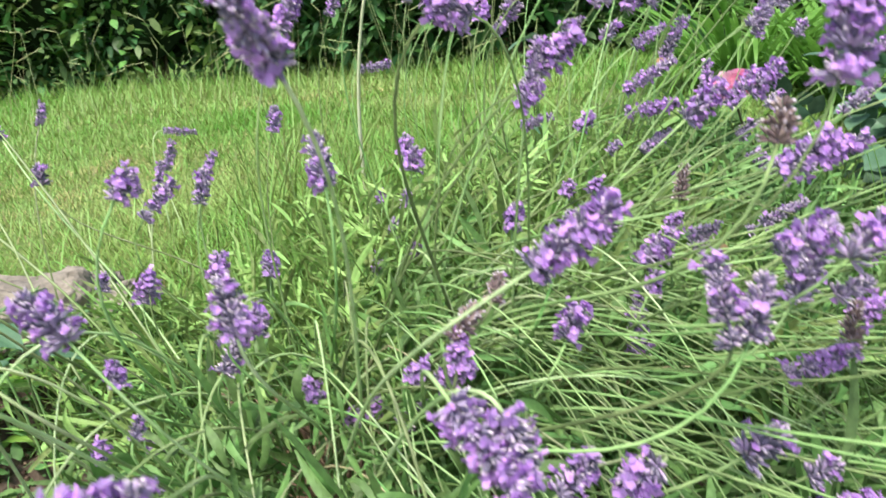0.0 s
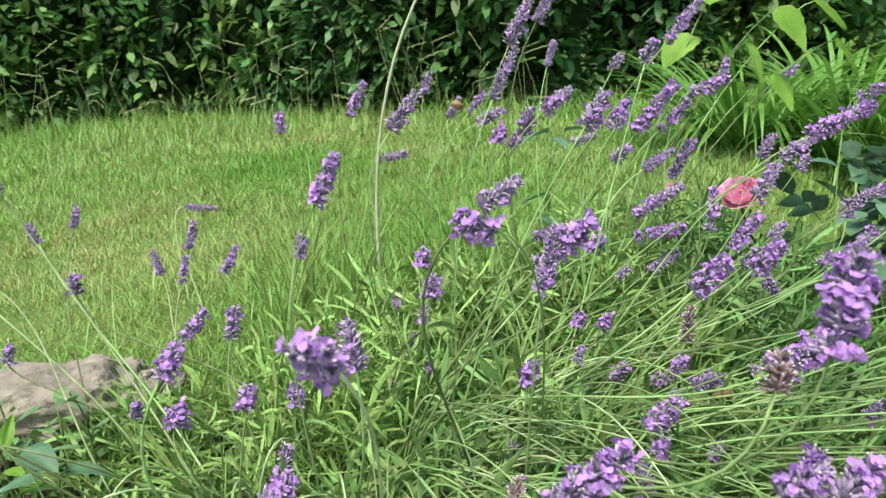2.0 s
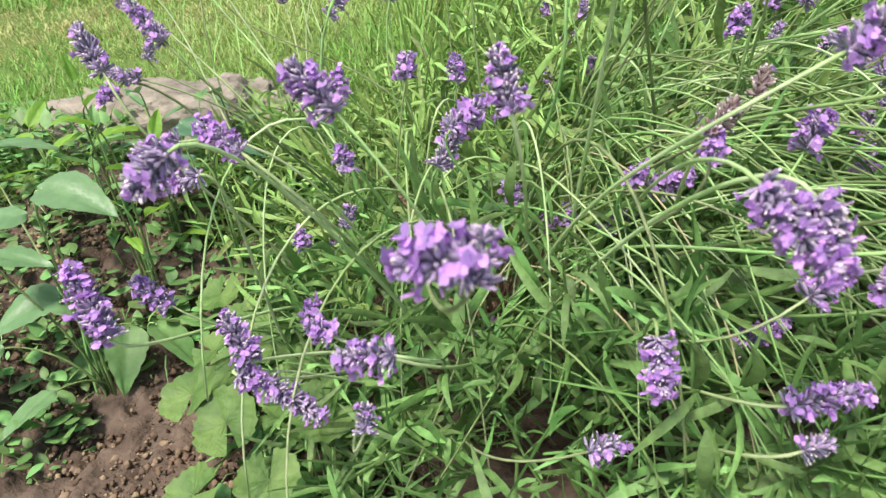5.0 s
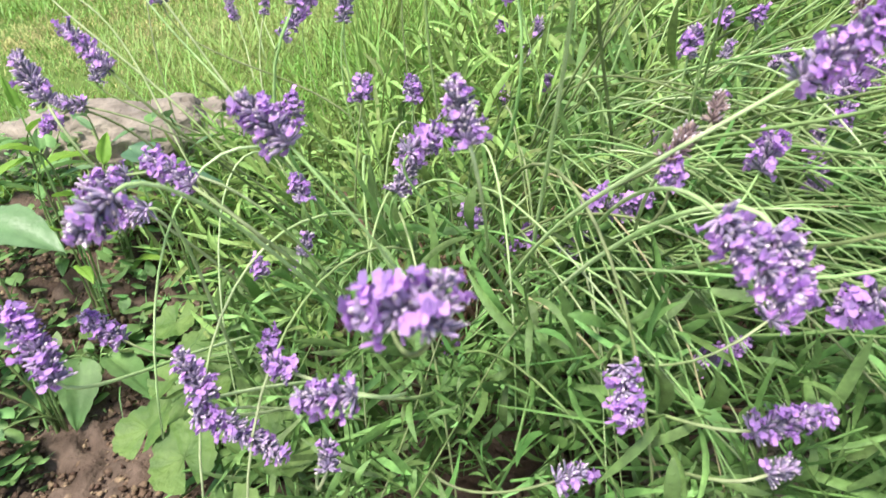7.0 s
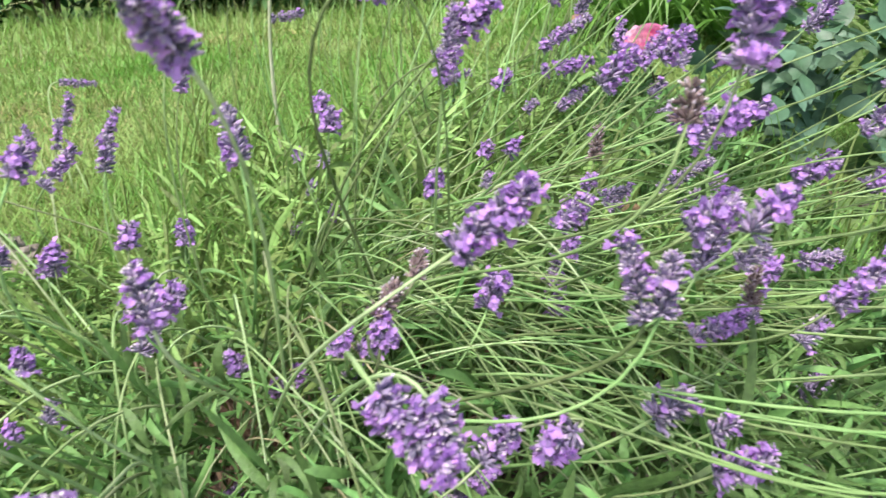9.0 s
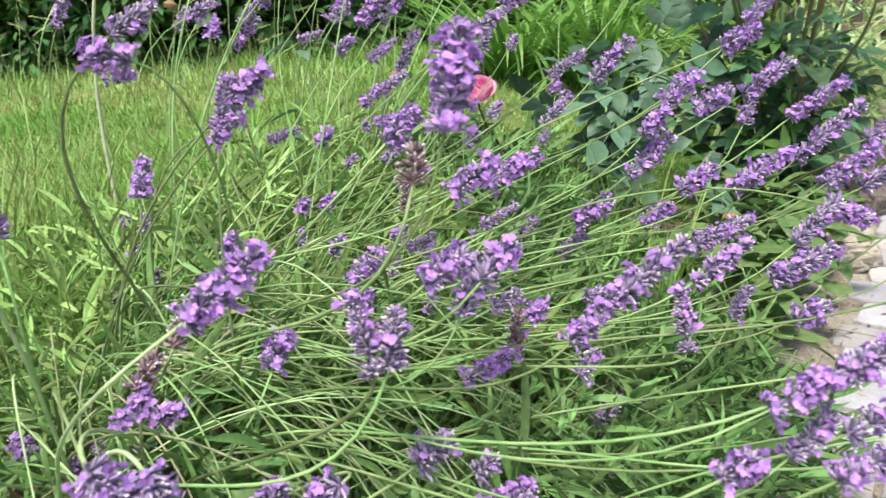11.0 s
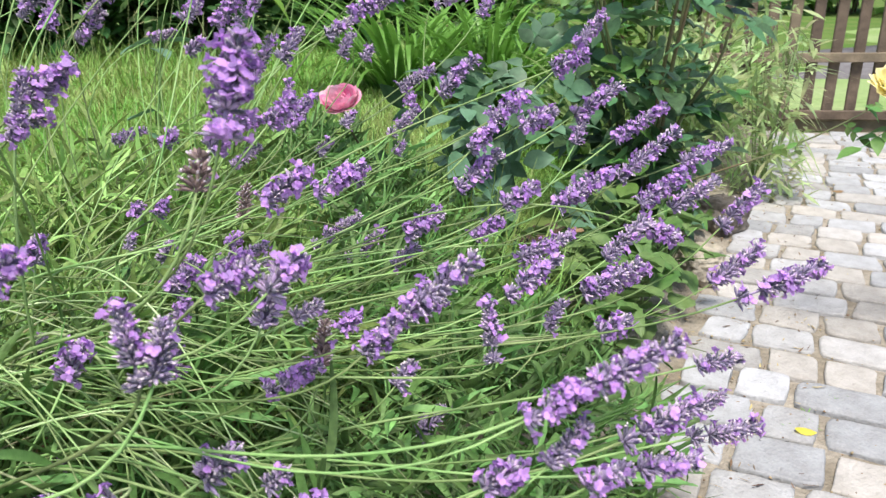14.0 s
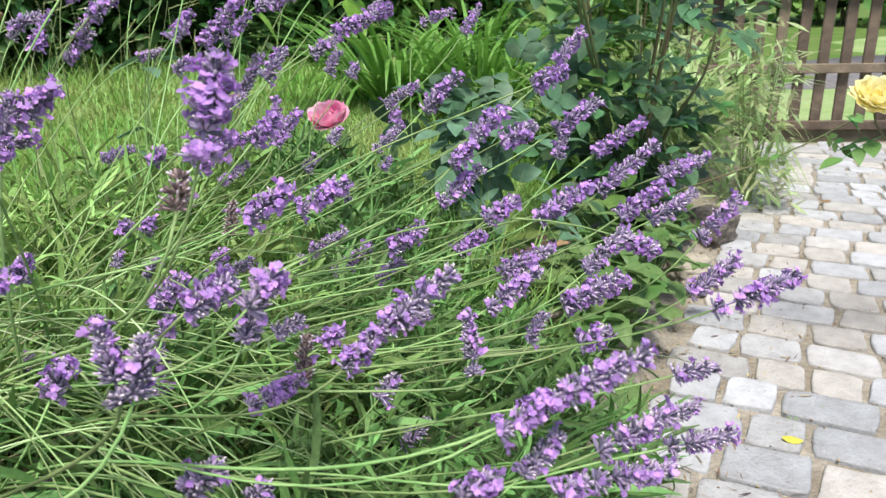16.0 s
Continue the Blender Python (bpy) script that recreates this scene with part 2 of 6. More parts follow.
def tube(points, radii, sides=6):
    """A tapering tube along points."""
    p = np.asarray(points, float)
    d = unit(np.gradient(p, axis=0))
    ref = np.array([0.31, 0.17, 0.93])
    a = unit(np.cross(d, ref))
    b = np.cross(d, a)
    ang = np.linspace(0, 2 * np.pi, sides, endpoint=False)
    ring = a[:, None] * np.cos(ang)[None, :, None] + b[:, None] * np.sin(ang)[None, :, None]
    v = p[:, None] + ring * np.broadcast_to(np.asarray(radii, float), (len(p),))[:, None, None]
    K = len(p)
    i = np.arange(K - 1)[:, None] * sides + np.arange(sides)[None]
    n = np.arange(K - 1)[:, None] * sides + (np.arange(sides)[None] + 1) % sides
    f = np.stack([i, n, n + sides, i + sides], -1).reshape(-1, 4)
    caps = np.array([list(range(sides))[::-1], list(range((K - 1) * sides, K * sides))])
    return v.reshape(-1, 3), f, caps


def join(pieces):
    """Points and faces of (verts, quads) pieces put together."""
    vs, fs, n = [], [], 0
    for v, f in pieces:
        vs.append(v)
        fs.append(np.asarray(f) + n)
        n += len(v)
    return np.concatenate(vs), np.concatenate(fs)


def bezier(p0, p1, p2, p3, n):
    t = np.linspace(0, 1, n)[:, None]
    return (1 - t) ** 3 * p0 + 3 * (1 - t) ** 2 * t * p1 + 3 * (1 - t) * t**2 * p2 + t**3 * p3


def frame_of(direction, spin=0.0):
    """A turn that brings z onto the direction."""
    return Vector(direction).to_track_quat("Z", "Y").to_matrix().to_4x4() @ Matrix.Rotation(spin, 4, "Z")


def empty(name, place, label, category, group="", kind=""):
    ob = new(name)
    ob.matrix_basis = Matrix.Translation(place)
    ob.empty_display_size = 0.05
    return tagged(ob, label, category, group, kind)


# ---------- the ground ----------
EDGE = np.array([0.97, 0.92])            # a point on the path's edge
ALONG = np.array([0.755, 0.656])         # the way the path runs
ACROSS = np.array([0.656, -0.755])       # from its edge over to the far side


def inland(x, y):
    """How far a place lies from the path's edge, into the bed and lawn."""
    return -((x - EDGE[0]) * ACROSS[0] + (y - EDGE[1]) * ACROSS[1])


def height(x, y):
    s = inland(x, y)
    bed = 0.06 * smooth(0.04, 0.34, s)
    rise = 0.25 * smooth(0.95, 1.55, s)
    roll = 0.012 * np.sin(3.1 * x + 1.3) * np.cos(2.3 * y) * smooth(0.3, 1.2, s)
    return np.where(s < 0, -0.03 * smooth(0, 0.06, -s), bed + rise + roll)


def sheet(xs, ys, fn):
    gx, gy = np.meshgrid(xs, ys, indexing="ij")
    v = np.stack([gx, gy, fn(gx, gy)], -1).reshape(-1, 3)
    n = len(ys)
    i = (np.arange(len(xs) - 1)[:, None] * n + np.arange(n - 1)[None]).ravel()
    return v, np.stack([i, i + n, i + n + 1, i + 1], -1)


xs = np.concatenate([[-300, -120, -50, -22, -12, -8], np.arange(-6, 6.01, 0.06), [8, 12, 22, 50, 120, 300]])
ys = np.concatenate([[-300, -120, -50, -20, -8, -4], np.arange(-2, 9.01, 0.06), [12, 22, 50, 120, 300]])
def bed_end(x, y):
    """1 inside the bed, 0 past its far corner."""
    return smooth(1.50, 1.34, np.hypot(x * 0.98, (y - 1.0) * 1.15) + 0.05 * np.sin(6 * x) + 0.05 * np.sin(7 * y))


def under(x, y):
    s = inland(x, y)
    bed = smooth(-0.25, -0.15, s) * (1 - smooth(1.2, 1.4, s)) * (1 - smooth(1.25, 1.4, y - 0.7 * smooth(0.2, 1.2, x)))
    bed = bed * np.where(x < 0.3, bed_end(x, y), 1.0)
    return height(x, y) - 0.07 * bed


v, f = sheet(xs, ys, under)
ground = put("ground", mesh_of("ground", v, [f], LAWN))
tagged(ground, "lawn ground under short uneven green grass", "ground", kind="structure")


def soil_height(x, y):
    z = height(x, y)
    lump = np.array([noise.fractal(Vector((a * 9, b * 9, 0)), 0.9, 2.1, 5) for a, b in zip(x.ravel(), y.ravel())]).reshape(x.shape)
    s = inland(x, y)
    edge = smooth(0.22, 0.38, s) * (1 - smooth(1.42, 1.5, s))
    edge = edge * (1 - smooth(1.38, 1.46, y - 0.35 * smooth(0.2, 1.2, x) * 2))
    edge = edge * np.where(x < 0.3, bed_end(x, y), 1.0)
    fine = np.array([noise.noise(Vector((a * 38, b * 38, 4.0))) + 0.7 * abs(noise.noise(Vector((a * 85, b * 85, 2.0)))) for a, b in zip(x.ravel(), y.ravel())]).reshape(x.shape)
    return z - 0.05 + 0.02 * smooth(0.22, 0.38, s) + edge * (0.042 + 0.026 * lump + 0.016 * fine)


v, f = sheet(np.concatenate([np.arange(-1.6, -1.2, 0.02), np.arange(-1.2, -0.35, 0.0065), np.arange(-0.35, 2.3, 0.02)]),
             np.concatenate([np.arange(-0.4, 0.42, 0.02), np.arange(0.42, 1.02, 0.0065), np.arange(1.02, 2.4, 0.02)]), soil_height)
tagged(put("soil_bed", mesh_of("soil_bed", v, [f], SOIL)), "crumbly brown garden soil of the flower bed", "soil", kind="structure")

# ---------- the sett path: its sandy bed (the setts come last) ----------
def path_end(c):
    """How far the path runs along, at a distance across from its edge: up to the fence."""
    return 3.74 + 0.356 * (c - 0.325)


cs = np.arange(-0.50, 3.6, 0.05)
v = []
for t in np.linspace(0, 1, 160):
    for c in cs:
        a = -3.5 + t * (path_end(c) + 3.5)
        p = EDGE + ALONG * a + ACROSS * c
        low = 0.0085 + 0.0025 * math.sin(9 * a + 7 * c) + 0.0025 * math.sin(31 * a - 17 * c)
        v.append((p[0], p[1], low if c > -0.01 else float(height(p[0], p[1])) + 0.040 - 0.35 * max(-c - 0.32 - 0.05 * math.sin(7 * a), 0)))
v = np.array(v)
nc = len(cs)
i = (np.arange(len(v) // nc - 1)[:, None] * nc + np.arange(nc - 1)[None]).ravel()
path_bed = put("path_bed", mesh_of("path_bed", v, [np.stack([i, i + nc, i + nc + 1, i + 1], -1)], SAND))
tagged(path_bed, "sandy joints between pale granite setts", "path", kind="structure")

# ---------- the lavender ----------
def ellipsoid(length, radius, sides=6, rings=(0.0, 0.35, 0.75, 1.0), fat=(0.45, 1.0, 0.9, 0.35)):
    """A bud along z, from the origin."""
    ang = np.linspace(0, 2 * np.pi, sides, endpoint=False)
    v = np.concatenate([np.stack([radius * q * np.cos(ang), radius * q * np.sin(ang), np.full(sides, length * r)], -1) for r, q in zip(rings, fat)])
    K = len(rings)
    i = np.arange(K - 1)[:, None] * sides + np.arange(sides)[None]
    n = np.arange(K - 1)[:, None] * sides + (np.arange(sides)[None] + 1) % sides
    return v, np.stack([i, n, n + sides, i + sides], -1).reshape(-1, 4)


def corolla(size, r):
    """A small two-lipped flower on a short tube, opening along z."""
    tv, tf = ellipsoid(size * 0.62, size * 0.17, 4, (0, 1.0), (0.8, 1.1))
    vs, fs, n = [tv], [tf], len(tv)
    start = r.uniform(0, 6)
    for k, (turn, long) in enumerate(((0.0, 0.66), (0.95, 0.62), (2.5, 0.46), (3.5, 0.50), (4.5, 0.44))):
        a = start + turn + r.uniform(-0.3, 0.3)
        reach = size * long * r.uniform(0.75, 1.25)
        out, side = np.array([math.cos(a), math.sin(a), 0]), np.array([-math.sin(a), math.cos(a), 0])
        z0, w = size * 0.58, reach * 0.50
        lift, curl = r.uniform(-0.3, 0.8) * reach, r.uniform(-0.5, 0.3) * reach
        row = []
        for u, q in ((0.0, 0.50), (0.60, 1.0), (1.0, 0.70)):
            mid = out * (u * reach - 0.04 * size) + [0, 0, z0 + lift * u + curl * u * u]
            row += [mid - side * w * q + [0, 0, 0.10 * w], mid + [0, 0, -0.06 * w], mid + side * w * q + [0, 0, r.uniform(-0.1, 0.3) * w]]
        vs.append(np.array(row))
        fs.append(np.array([[n + 3 * q + s, n + 3 * q + s + 1, n + 3 * q + s + 4, n + 3 * q + s + 3] for q in range(2) for s in range(2)]))
        n += 9
    return np.concatenate(vs), np.concatenate(fs)


def turn_to(d, spin):
    return np.array(frame_of(d, spin).to_3x3())


def several(name, groups):
    """One mesh from groups of pieces, each group with a material of its own."""
    groups = [(join(ps), m) for ps, m in groups if ps]
    n, vs, fs, slot = 0, [], [], []
    for k, ((v, f), m) in enumerate(groups):
        vs.append(v)
        fs.append(f + n)
        slot.append(np.full(len(f), k, np.int32))
        n += len(v)
    me = mesh_of(name, np.concatenate(vs), [np.concatenate(fs)], groups[0][1])
    for _, m in groups[1:]:
        me.materials.append(m)
    me.polygons.foreach_set("material_index", np.concatenate(slot))
    return me


def flower_head(kind, whorls, long, seed):
    """The whorls of one lavender head of that many metres, 1 long along z: plump calyces, open petals and pale bud tips."""
    r = np.random.default_rng(seed)
    bloom = {"b": 0.36, "m": 0.21, "d": 0.08, "p": 0.02, "s": 0.46, "w": 0.12}[kind]
    heights = np.linspace(0.03, 1 - 0.008 / long, whorls)
    if kind in "mbdp" and seed % 3 == 1 and whorls > 3:
        heights[1:] = np.linspace(0.28, 1 - 0.008 / long, whorls - 1)      # a whorl set apart below
    mm = 0.00112 / long
    made = []
    for w, h in enumerate(heights):
        calyx, petals, tips = [], [], []
        top = w / (whorls - 1)
        full = (1.0 - 0.30 * max(top - 0.55, 0) / 0.45) * r.uniform(0.88, 1.08)
        for ring, many in enumerate((12, 12, 8) if top < 0.8 else (10, 8, 5)):
            for k in range(many):
                if r.random() < (0.30 if kind == "p" else 0.07):
                    continue
                a = 2 * math.pi * (k + 0.5 * ring + r.uniform(-0.35, 0.35)) / many + w * 0.8
                rise = (0.05, 0.62, 1.7)[ring] + 0.55 * top + r.uniform(-0.25, 0.40)
                d = unit(np.array([math.cos(a), math.sin(a), rise]))
                size = 7.8 * mm * full * r.uniform(0.74, 1.14)
                at = np.array([math.cos(a) * mm, math.sin(a) * mm, h + (1.1 * ring + r.uniform(-1.6, 1.2)) * mm]) + d * 0.8 * mm
                R = turn_to(d, r.uniform(0, 6))
                bv, bf = ellipsoid(size, 1.34 * mm * r.uniform(0.8, 1.2), 5, (0.0, 0.62, 1.0), (0.45, 1.0, 0.55))
                calyx.append(((bv + [r.normal(0, 0.15) * mm, r.normal(0, 0.15) * mm, 0]) @ R.T + at, bf))
                lit = bloom * (1.25 - 0.9 * abs(top - 0.4)) * (1.15, 1.0, 0.7)[ring]
                if r.random() < lit:
                    fv, ff = corolla(6.3 * mm * r.uniform(0.75, 1.2), r)
                    petals.append((fv @ turn_to(unit(d + r.normal(0, 0.30, 3)), r.uniform(0, 6)).T + at + d * size * 0.72, ff))
                elif r.random() < 0.62:
                    fv, ff = ellipsoid(r.uniform(1.2, 2.6) * mm, r.uniform(0.65, 1.05) * mm, 4, (0, 0.6, 1), (0.9, 1, 0.35))
                    tips.append((fv @ R.T + at + d * size * 0.93, ff))
        if w < whorls - 1:
            axis = tube([(0, 0, h - 2 * mm), (0, 0, (h + heights[w + 1]) / 2), (0, 0, heights[w + 1])], 1.1 * mm, 5)
            calyx.append(axis[:2])
        made.append(several("whorl", [(calyx, OLD if kind == "p" else CALYX), (petals, PETAL), (tips, TIP)]))
    return made


SIZES = ((0.030, 3), (0.047, 5), (0.068, 7), (0.095, 9))
HEADS = {(k, s): [flower_head(k, whorls, long, 31 * j + 7 * s + n) for n in range(3)] for j, k in enumerate("bmdps") for s, (long, whorls) in enumerate(SIZES)}
for k in range(4):
    HEADS[("w", k)] = [flower_head("w", 3, 0.115, 400 + n) for n in range(3)]            # far apart whorls
bush = empty("lavender_bush", (-0.05, 0.95, 0.06), "sprawling lavender bush in bloom, violet spikes on long arching stems", "lavender")
UNDO = bush.matrix_basis.inverted()
count = [0]


def stem_path(tip, d):
    """The way of a stem from the bush's crown to a head that points along d."""
    tip, d = np.array(tip, float), np.array(d, float)
    r = rng.normal(0, 1, 3)
    if tip[1] > 1.35:                                    # those behind rise from their own shoots
        root = np.array([tip[0] * 0.93 + 0.02 * r[0], tip[1] - 0.10 + 0.05 * r[1], 0.0])
        root[2] = float(height(root[0], root[1])) + 0.05
    else:
        aim = np.array([tip[0] * (0.42 if tip[0] > 0 else 0.58) - 0.05, 0.92 + 0.45 * (tip[1] - 0.85), np.clip(tip[2] - 0.26, 0.14, 0.32)])
        if tip[0] > 0.25:                                # the long ones that lean out over the path
            aim = np.array([tip[0] * 0.28 - 0.02, 0.95 + 0.40 * (tip[1] - 0.85), np.clip(tip[2] - 0.15, 0.22, 0.44)])
        if tip[0] > 0.40 and tip[2] < 0.47:
            aim = np.array([tip[0] - 0.27, tip[1] + 0.20, 0.20])
        root = aim + r * [0.07, 0.06, 0.03]
    far = np.linalg.norm(tip - root)
    start = unit(tip - root + np.array([0, 0, 0.28 * far]) + 0.05 * r * far)
    return bezier(root, root + start * far * 0.40, tip - d * (far * 0.33 if np.dot(d, unit(tip - root)) > 0.35 else min(far * 0.33, 0.055)) + 0.02 * far * r, tip, 16)


def spike(kind, x, y, z, dx, dy, dz, length):
    """One flowering stem: its stalk, and the head at its end."""
    n = count[0]
    count[0] += 1
    d = unit((dx, dy, dz))
    tip = np.array([x, y, z])
    pts = stem_path(tip, d)
    thick = (0.00115 if x > 0.3 or y > 0.85 and x > -0.5 else 0.00150) + 0.00022 * math.sin(n * 2.1)
    v, f, caps = tube(pts, np.linspace(thick * 1.35, thick * 0.9, len(pts)), 6)
    stem = put("stem", mesh_of("stem", v, [f, caps], STEM_PALE if x < 0.2 and y < 0.62 or x < -0.5 else STEM), bush, UNDO)
    length = max(length, 0.024)
    s = min(range(4), key=lambda k: abs(SIZES[k][0] - length))
    fat = 1.25 if y < 0.56 and x < 0.3 else 1.06
    m = Matrix.Translation(tip) @ frame_of(d, n * 1.7) @ Matrix.Scale(length, 4) @ Matrix.Diagonal((fat, fat, 1, 1))
    for me in HEADS[(kind, s)][n % 3]:
        put("whorl", me, stem, m)


spike("m", -0.465, 0.693, 0.645, -0.69, 0.30, 0.66, 0.061)
spike("d", -0.557, 0.723, 0.611, -0.51, 0.37, 0.78, 0.057)
spike("d", -0.564, 0.798, 0.581, -0.96, 0.02, 0.27, 0.041)
spike("s", -0.592, 0.791, 0.574, -0.80, -0.35, -0.49, 0.023)
spike("m", -0.349, 0.443, 0.631, -0.52, -0.68, -0.52, 0.035)
spike("b", -0.427, 0.602, 0.578, -0.96, -0.21, -0.16, 0.043)
spike("m", -0.410, 0.588, 0.552, -0.90, -0.26, -0.35, 0.031)
spike("b", -0.352, 0.560, 0.583, -0.81, 0.23, 0.53, 0.043)
spike("m", -0.256, 0.523, 0.628, -0.70, 0.29, 0.65, 0.051)
spike("s", -0.368, 0.918, 0.518, -0.07, 0.49, 0.87, 0.029)
spike("s", -0.281, 0.935, 0.529, 0.06, 0.50, 0.87, 0.032)
spike("s", -0.219, 0.955, 0.516, 0.03, 0.50, 0.87, 0.032)
spike("m", -0.127, 0.500, 0.630, -0.22, 0.46, 0.86, 0.045)
spike("d", -0.212, 0.694, 0.507, 0.51, 0.46, 0.73, 0.070)
spike("b", -0.143, 0.334, 0.613, -0.93, -0.30, 0.22, 0.037)
spike("m", -0.140, 0.329, 0.604, 0.18, 0.51, 0.84, 0.027)
spike("b", -0.493, 0.510, 0.428, -0.49, 0.40, 0.78, 0.073)
spike("m", -0.534, 0.677, 0.350, -0.85, 0.18, 0.49, 0.055)
spike("m", -0.368, 0.516, 0.401, -0.48, 0.39, 0.79, 0.048)
spike("b", -0.380, 0.508, 0.390, 0.96, -0.04, -0.26, 0.027)
spike("m", -0.354, 0.507, 0.383, 0.84, -0.20, -0.50, 0.060)
spike("s", -0.365, 0.664, 0.333, 0.07, 0.50, 0.86, 0.028)
spike("s", -0.285, 0.507, 0.436, -0.90, 0.12, 0.42, 0.017)
spike("m", -0.211, 0.424, 0.482, -1.00, -0.09, 0.02, 0.044)
spike("d", -0.321, 0.703, 0.436, 0.30, 0.51, 0.81, 0.024)
spike("s", -0.394, 0.891, 0.293, -0.28, 0.46, 0.84, 0.028)
spike("s", -0.290, 0.637, 0.530, -0.16, 0.47, 0.87, 0.013)
spike("s", -0.395, 0.768, 0.371, -0.39, 0.39, 0.83, 0.018)
spike("d", -0.074, 1.171, 0.485, 0.32, 0.48, 0.82, 0.038)
spike("p", 0.055, 0.587, 0.605, 0.30, 0.48, 0.82, 0.023)
spike("s", 0.022, 0.567, 0.561, 0.14, 0.52, 0.84, 0.021)
spike("p", 0.021, 0.578, 0.579, 0.64, 0.41, 0.64, 0.034)
spike("b", 0.128, 0.671, 0.525, 0.44, 0.50, 0.75, 0.036)
spike("m", 0.220, 0.758, 0.455, 0.12, 0.49, 0.86, 0.067)
spike("b", 0.017, 0.427, 0.608, 0.56, -0.55, -0.62, 0.066)
spike("m", 0.091, 0.512, 0.471, 0.77, 0.35, 0.53, 0.045)
spike("b", 0.168, 0.513, 0.490, -0.93, -0.24, -0.27, 0.033)
spike("b", -0.020, 0.497, 0.444, 0.02, -0.72, -0.69, 0.044)
spike("b", 0.064, 0.589, 0.364, 0.91, 0.26, 0.33, 0.058)
spike("b", 0.071, 0.461, 0.408, 0.98, 0.17, 0.12, 0.060)
spike("d", 0.082, 0.445, 0.379, 0.96, 0.21, 0.21, 0.024)
spike("m", -0.071, 0.478, 0.339, 0.96, 0.21, 0.18, 0.028)
spike("d", -0.260, 0.472, 0.361, 0.11, 0.51, 0.85, 0.018)
spike("s", -0.181, 0.771, 0.232, 0.19, 0.51, 0.84, 0.031)
spike("s", -0.080, 0.781, 0.392, 0.12, 0.48, 0.87, 0.025)
spike("s", -0.027, 0.682, 0.490, 0.76, 0.36, 0.54, 0.022)
spike("s", -0.135, 0.757, 0.435, -0.51, 0.40, 0.76, 0.028)
spike("d", 0.028, 0.726, 0.318, 0.08, 0.51, 0.86, 0.026)
spike("s", 0.065, 0.865, 0.302, 0.20, 0.50, 0.84, 0.020)
spike("m", -0.389, 0.997, 0.597, 0.59, 0.44, 0.68, 0.066)
spike("m", -0.297, 0.964, 0.621, 0.15, 0.49, 0.86, 0.027)
spike("s", -0.097, 1.351, 0.503, 0.13, 0.51, 0.85, 0.024)
spike("b", 0.079, 0.502, 0.661, 0.82, 0.11, 0.56, 0.071)
spike("d", -0.702, 1.373, 0.700, 0.23, 0.28, 0.93, 0.039)
spike("d", -0.751, 1.329, 0.684, -0.43, 0.25, 0.86, 0.039)
spike("d", -0.723, 2.006, 0.592, 0.99, -0.02, -0.12, 0.089)
spike("m", -0.677, 1.857, 0.509, 0.23, 0.28, 0.93, 0.075)
spike("m", -0.711, 1.743, 0.479, -0.32, 0.27, 0.91, 0.063)
spike("m", -0.562, 1.489, 0.536, 0.22, 0.29, 0.93, 0.059)
spike("m", -0.485, 1.536, 0.536, 0.45, 0.26, 0.86, 0.067)
spike("m", -0.294, 0.968, 0.633, 0.17, 0.30, 0.94, 0.030)
spike("m", -0.192, 1.657, 0.843, 0.40, 0.27, 0.88, 0.078)
spike("m", -0.333, 1.582, 0.826, -0.04, 0.26, 0.96, 0.046)
spike("b", -0.138, 0.853, 0.826, 0.43, 0.27, 0.86, 0.063)
spike("d", -0.035, 1.924, 0.861, 0.31, 0.28, 0.91, 0.057)
spike("d", -0.060, 1.045, 0.881, 0.63, 0.23, 0.74, 0.066)
spike("d", -0.160, 1.833, 0.717, 1.00, 0.04, 0.08, 0.071)
spike("d", 0.046, 0.693, 0.848, 0.84, 0.18, 0.51, 0.045)
spike("b", 0.058, 0.687, 0.827, -0.97, 0.05, 0.24, 0.037)
spike("b", 0.127, 0.796, 0.767, 0.78, 0.20, 0.60, 0.055)
spike("s", -0.024, 1.106, 0.611, 0.22, 0.28, 0.94, 0.036)
spike("d", -0.045, 1.203, 0.528, 0.19, 0.29, 0.94, 0.031)
spike("b", 0.293, 0.838, 0.696, 0.79, 0.18, 0.59, 0.055)
spike("b", 0.329, 1.245, 0.645, 0.99, 0.06, 0.12, 0.089)
spike("m", 0.333, 1.264, 0.680, 0.88, 0.15, 0.45, 0.100)
spike("b", 0.370, 1.399, 0.805, 0.67, 0.22, 0.71, 0.116)
spike("m", 0.184, 0.911, 0.887, 0.55, 0.25, 0.80, 0.048)
spike("d", 0.075, 1.354, 0.847, 0.91, 0.13, 0.38, 0.052)
spike("s", 0.105, 1.344, 0.811, 0.45, 0.25, 0.86, 0.031)
spike("d", 0.097, 1.264, 0.895, 0.47, 0.26, 0.84, 0.095)
spike("d", 0.127, 1.238, 0.982, 0.46, 0.26, 0.85, 0.081)
spike("d", 0.205, 1.510, 1.016, 0.52, 0.25, 0.81, 0.052)
spike("d", 0.276, 1.897, 0.910, 0.33, 0.27, 0.90, 0.066)
spike("m", 0.393, 1.291, 0.967, 0.67, 0.22, 0.71, 0.086)
spike("d", 0.357, 1.292, 0.937, 0.42, 0.26, 0.87, 0.038)
spike("m", 0.475, 1.423, 0.868, 0.97, 0.09, 0.23, 0.078)
spike("d", 0.536, 1.430, 0.889, 0.37, 0.27, 0.89, 0.041)
spike("b", 0.535, 1.084, 0.828, 0.93, 0.12, 0.36, 0.103)
spike("d", 0.496, 1.075, 0.801, 0.89, 0.14, 0.43, 0.049)
spike("d", 0.399, 0.928, 0.784, 0.65, 0.23, 0.73, 0.048)
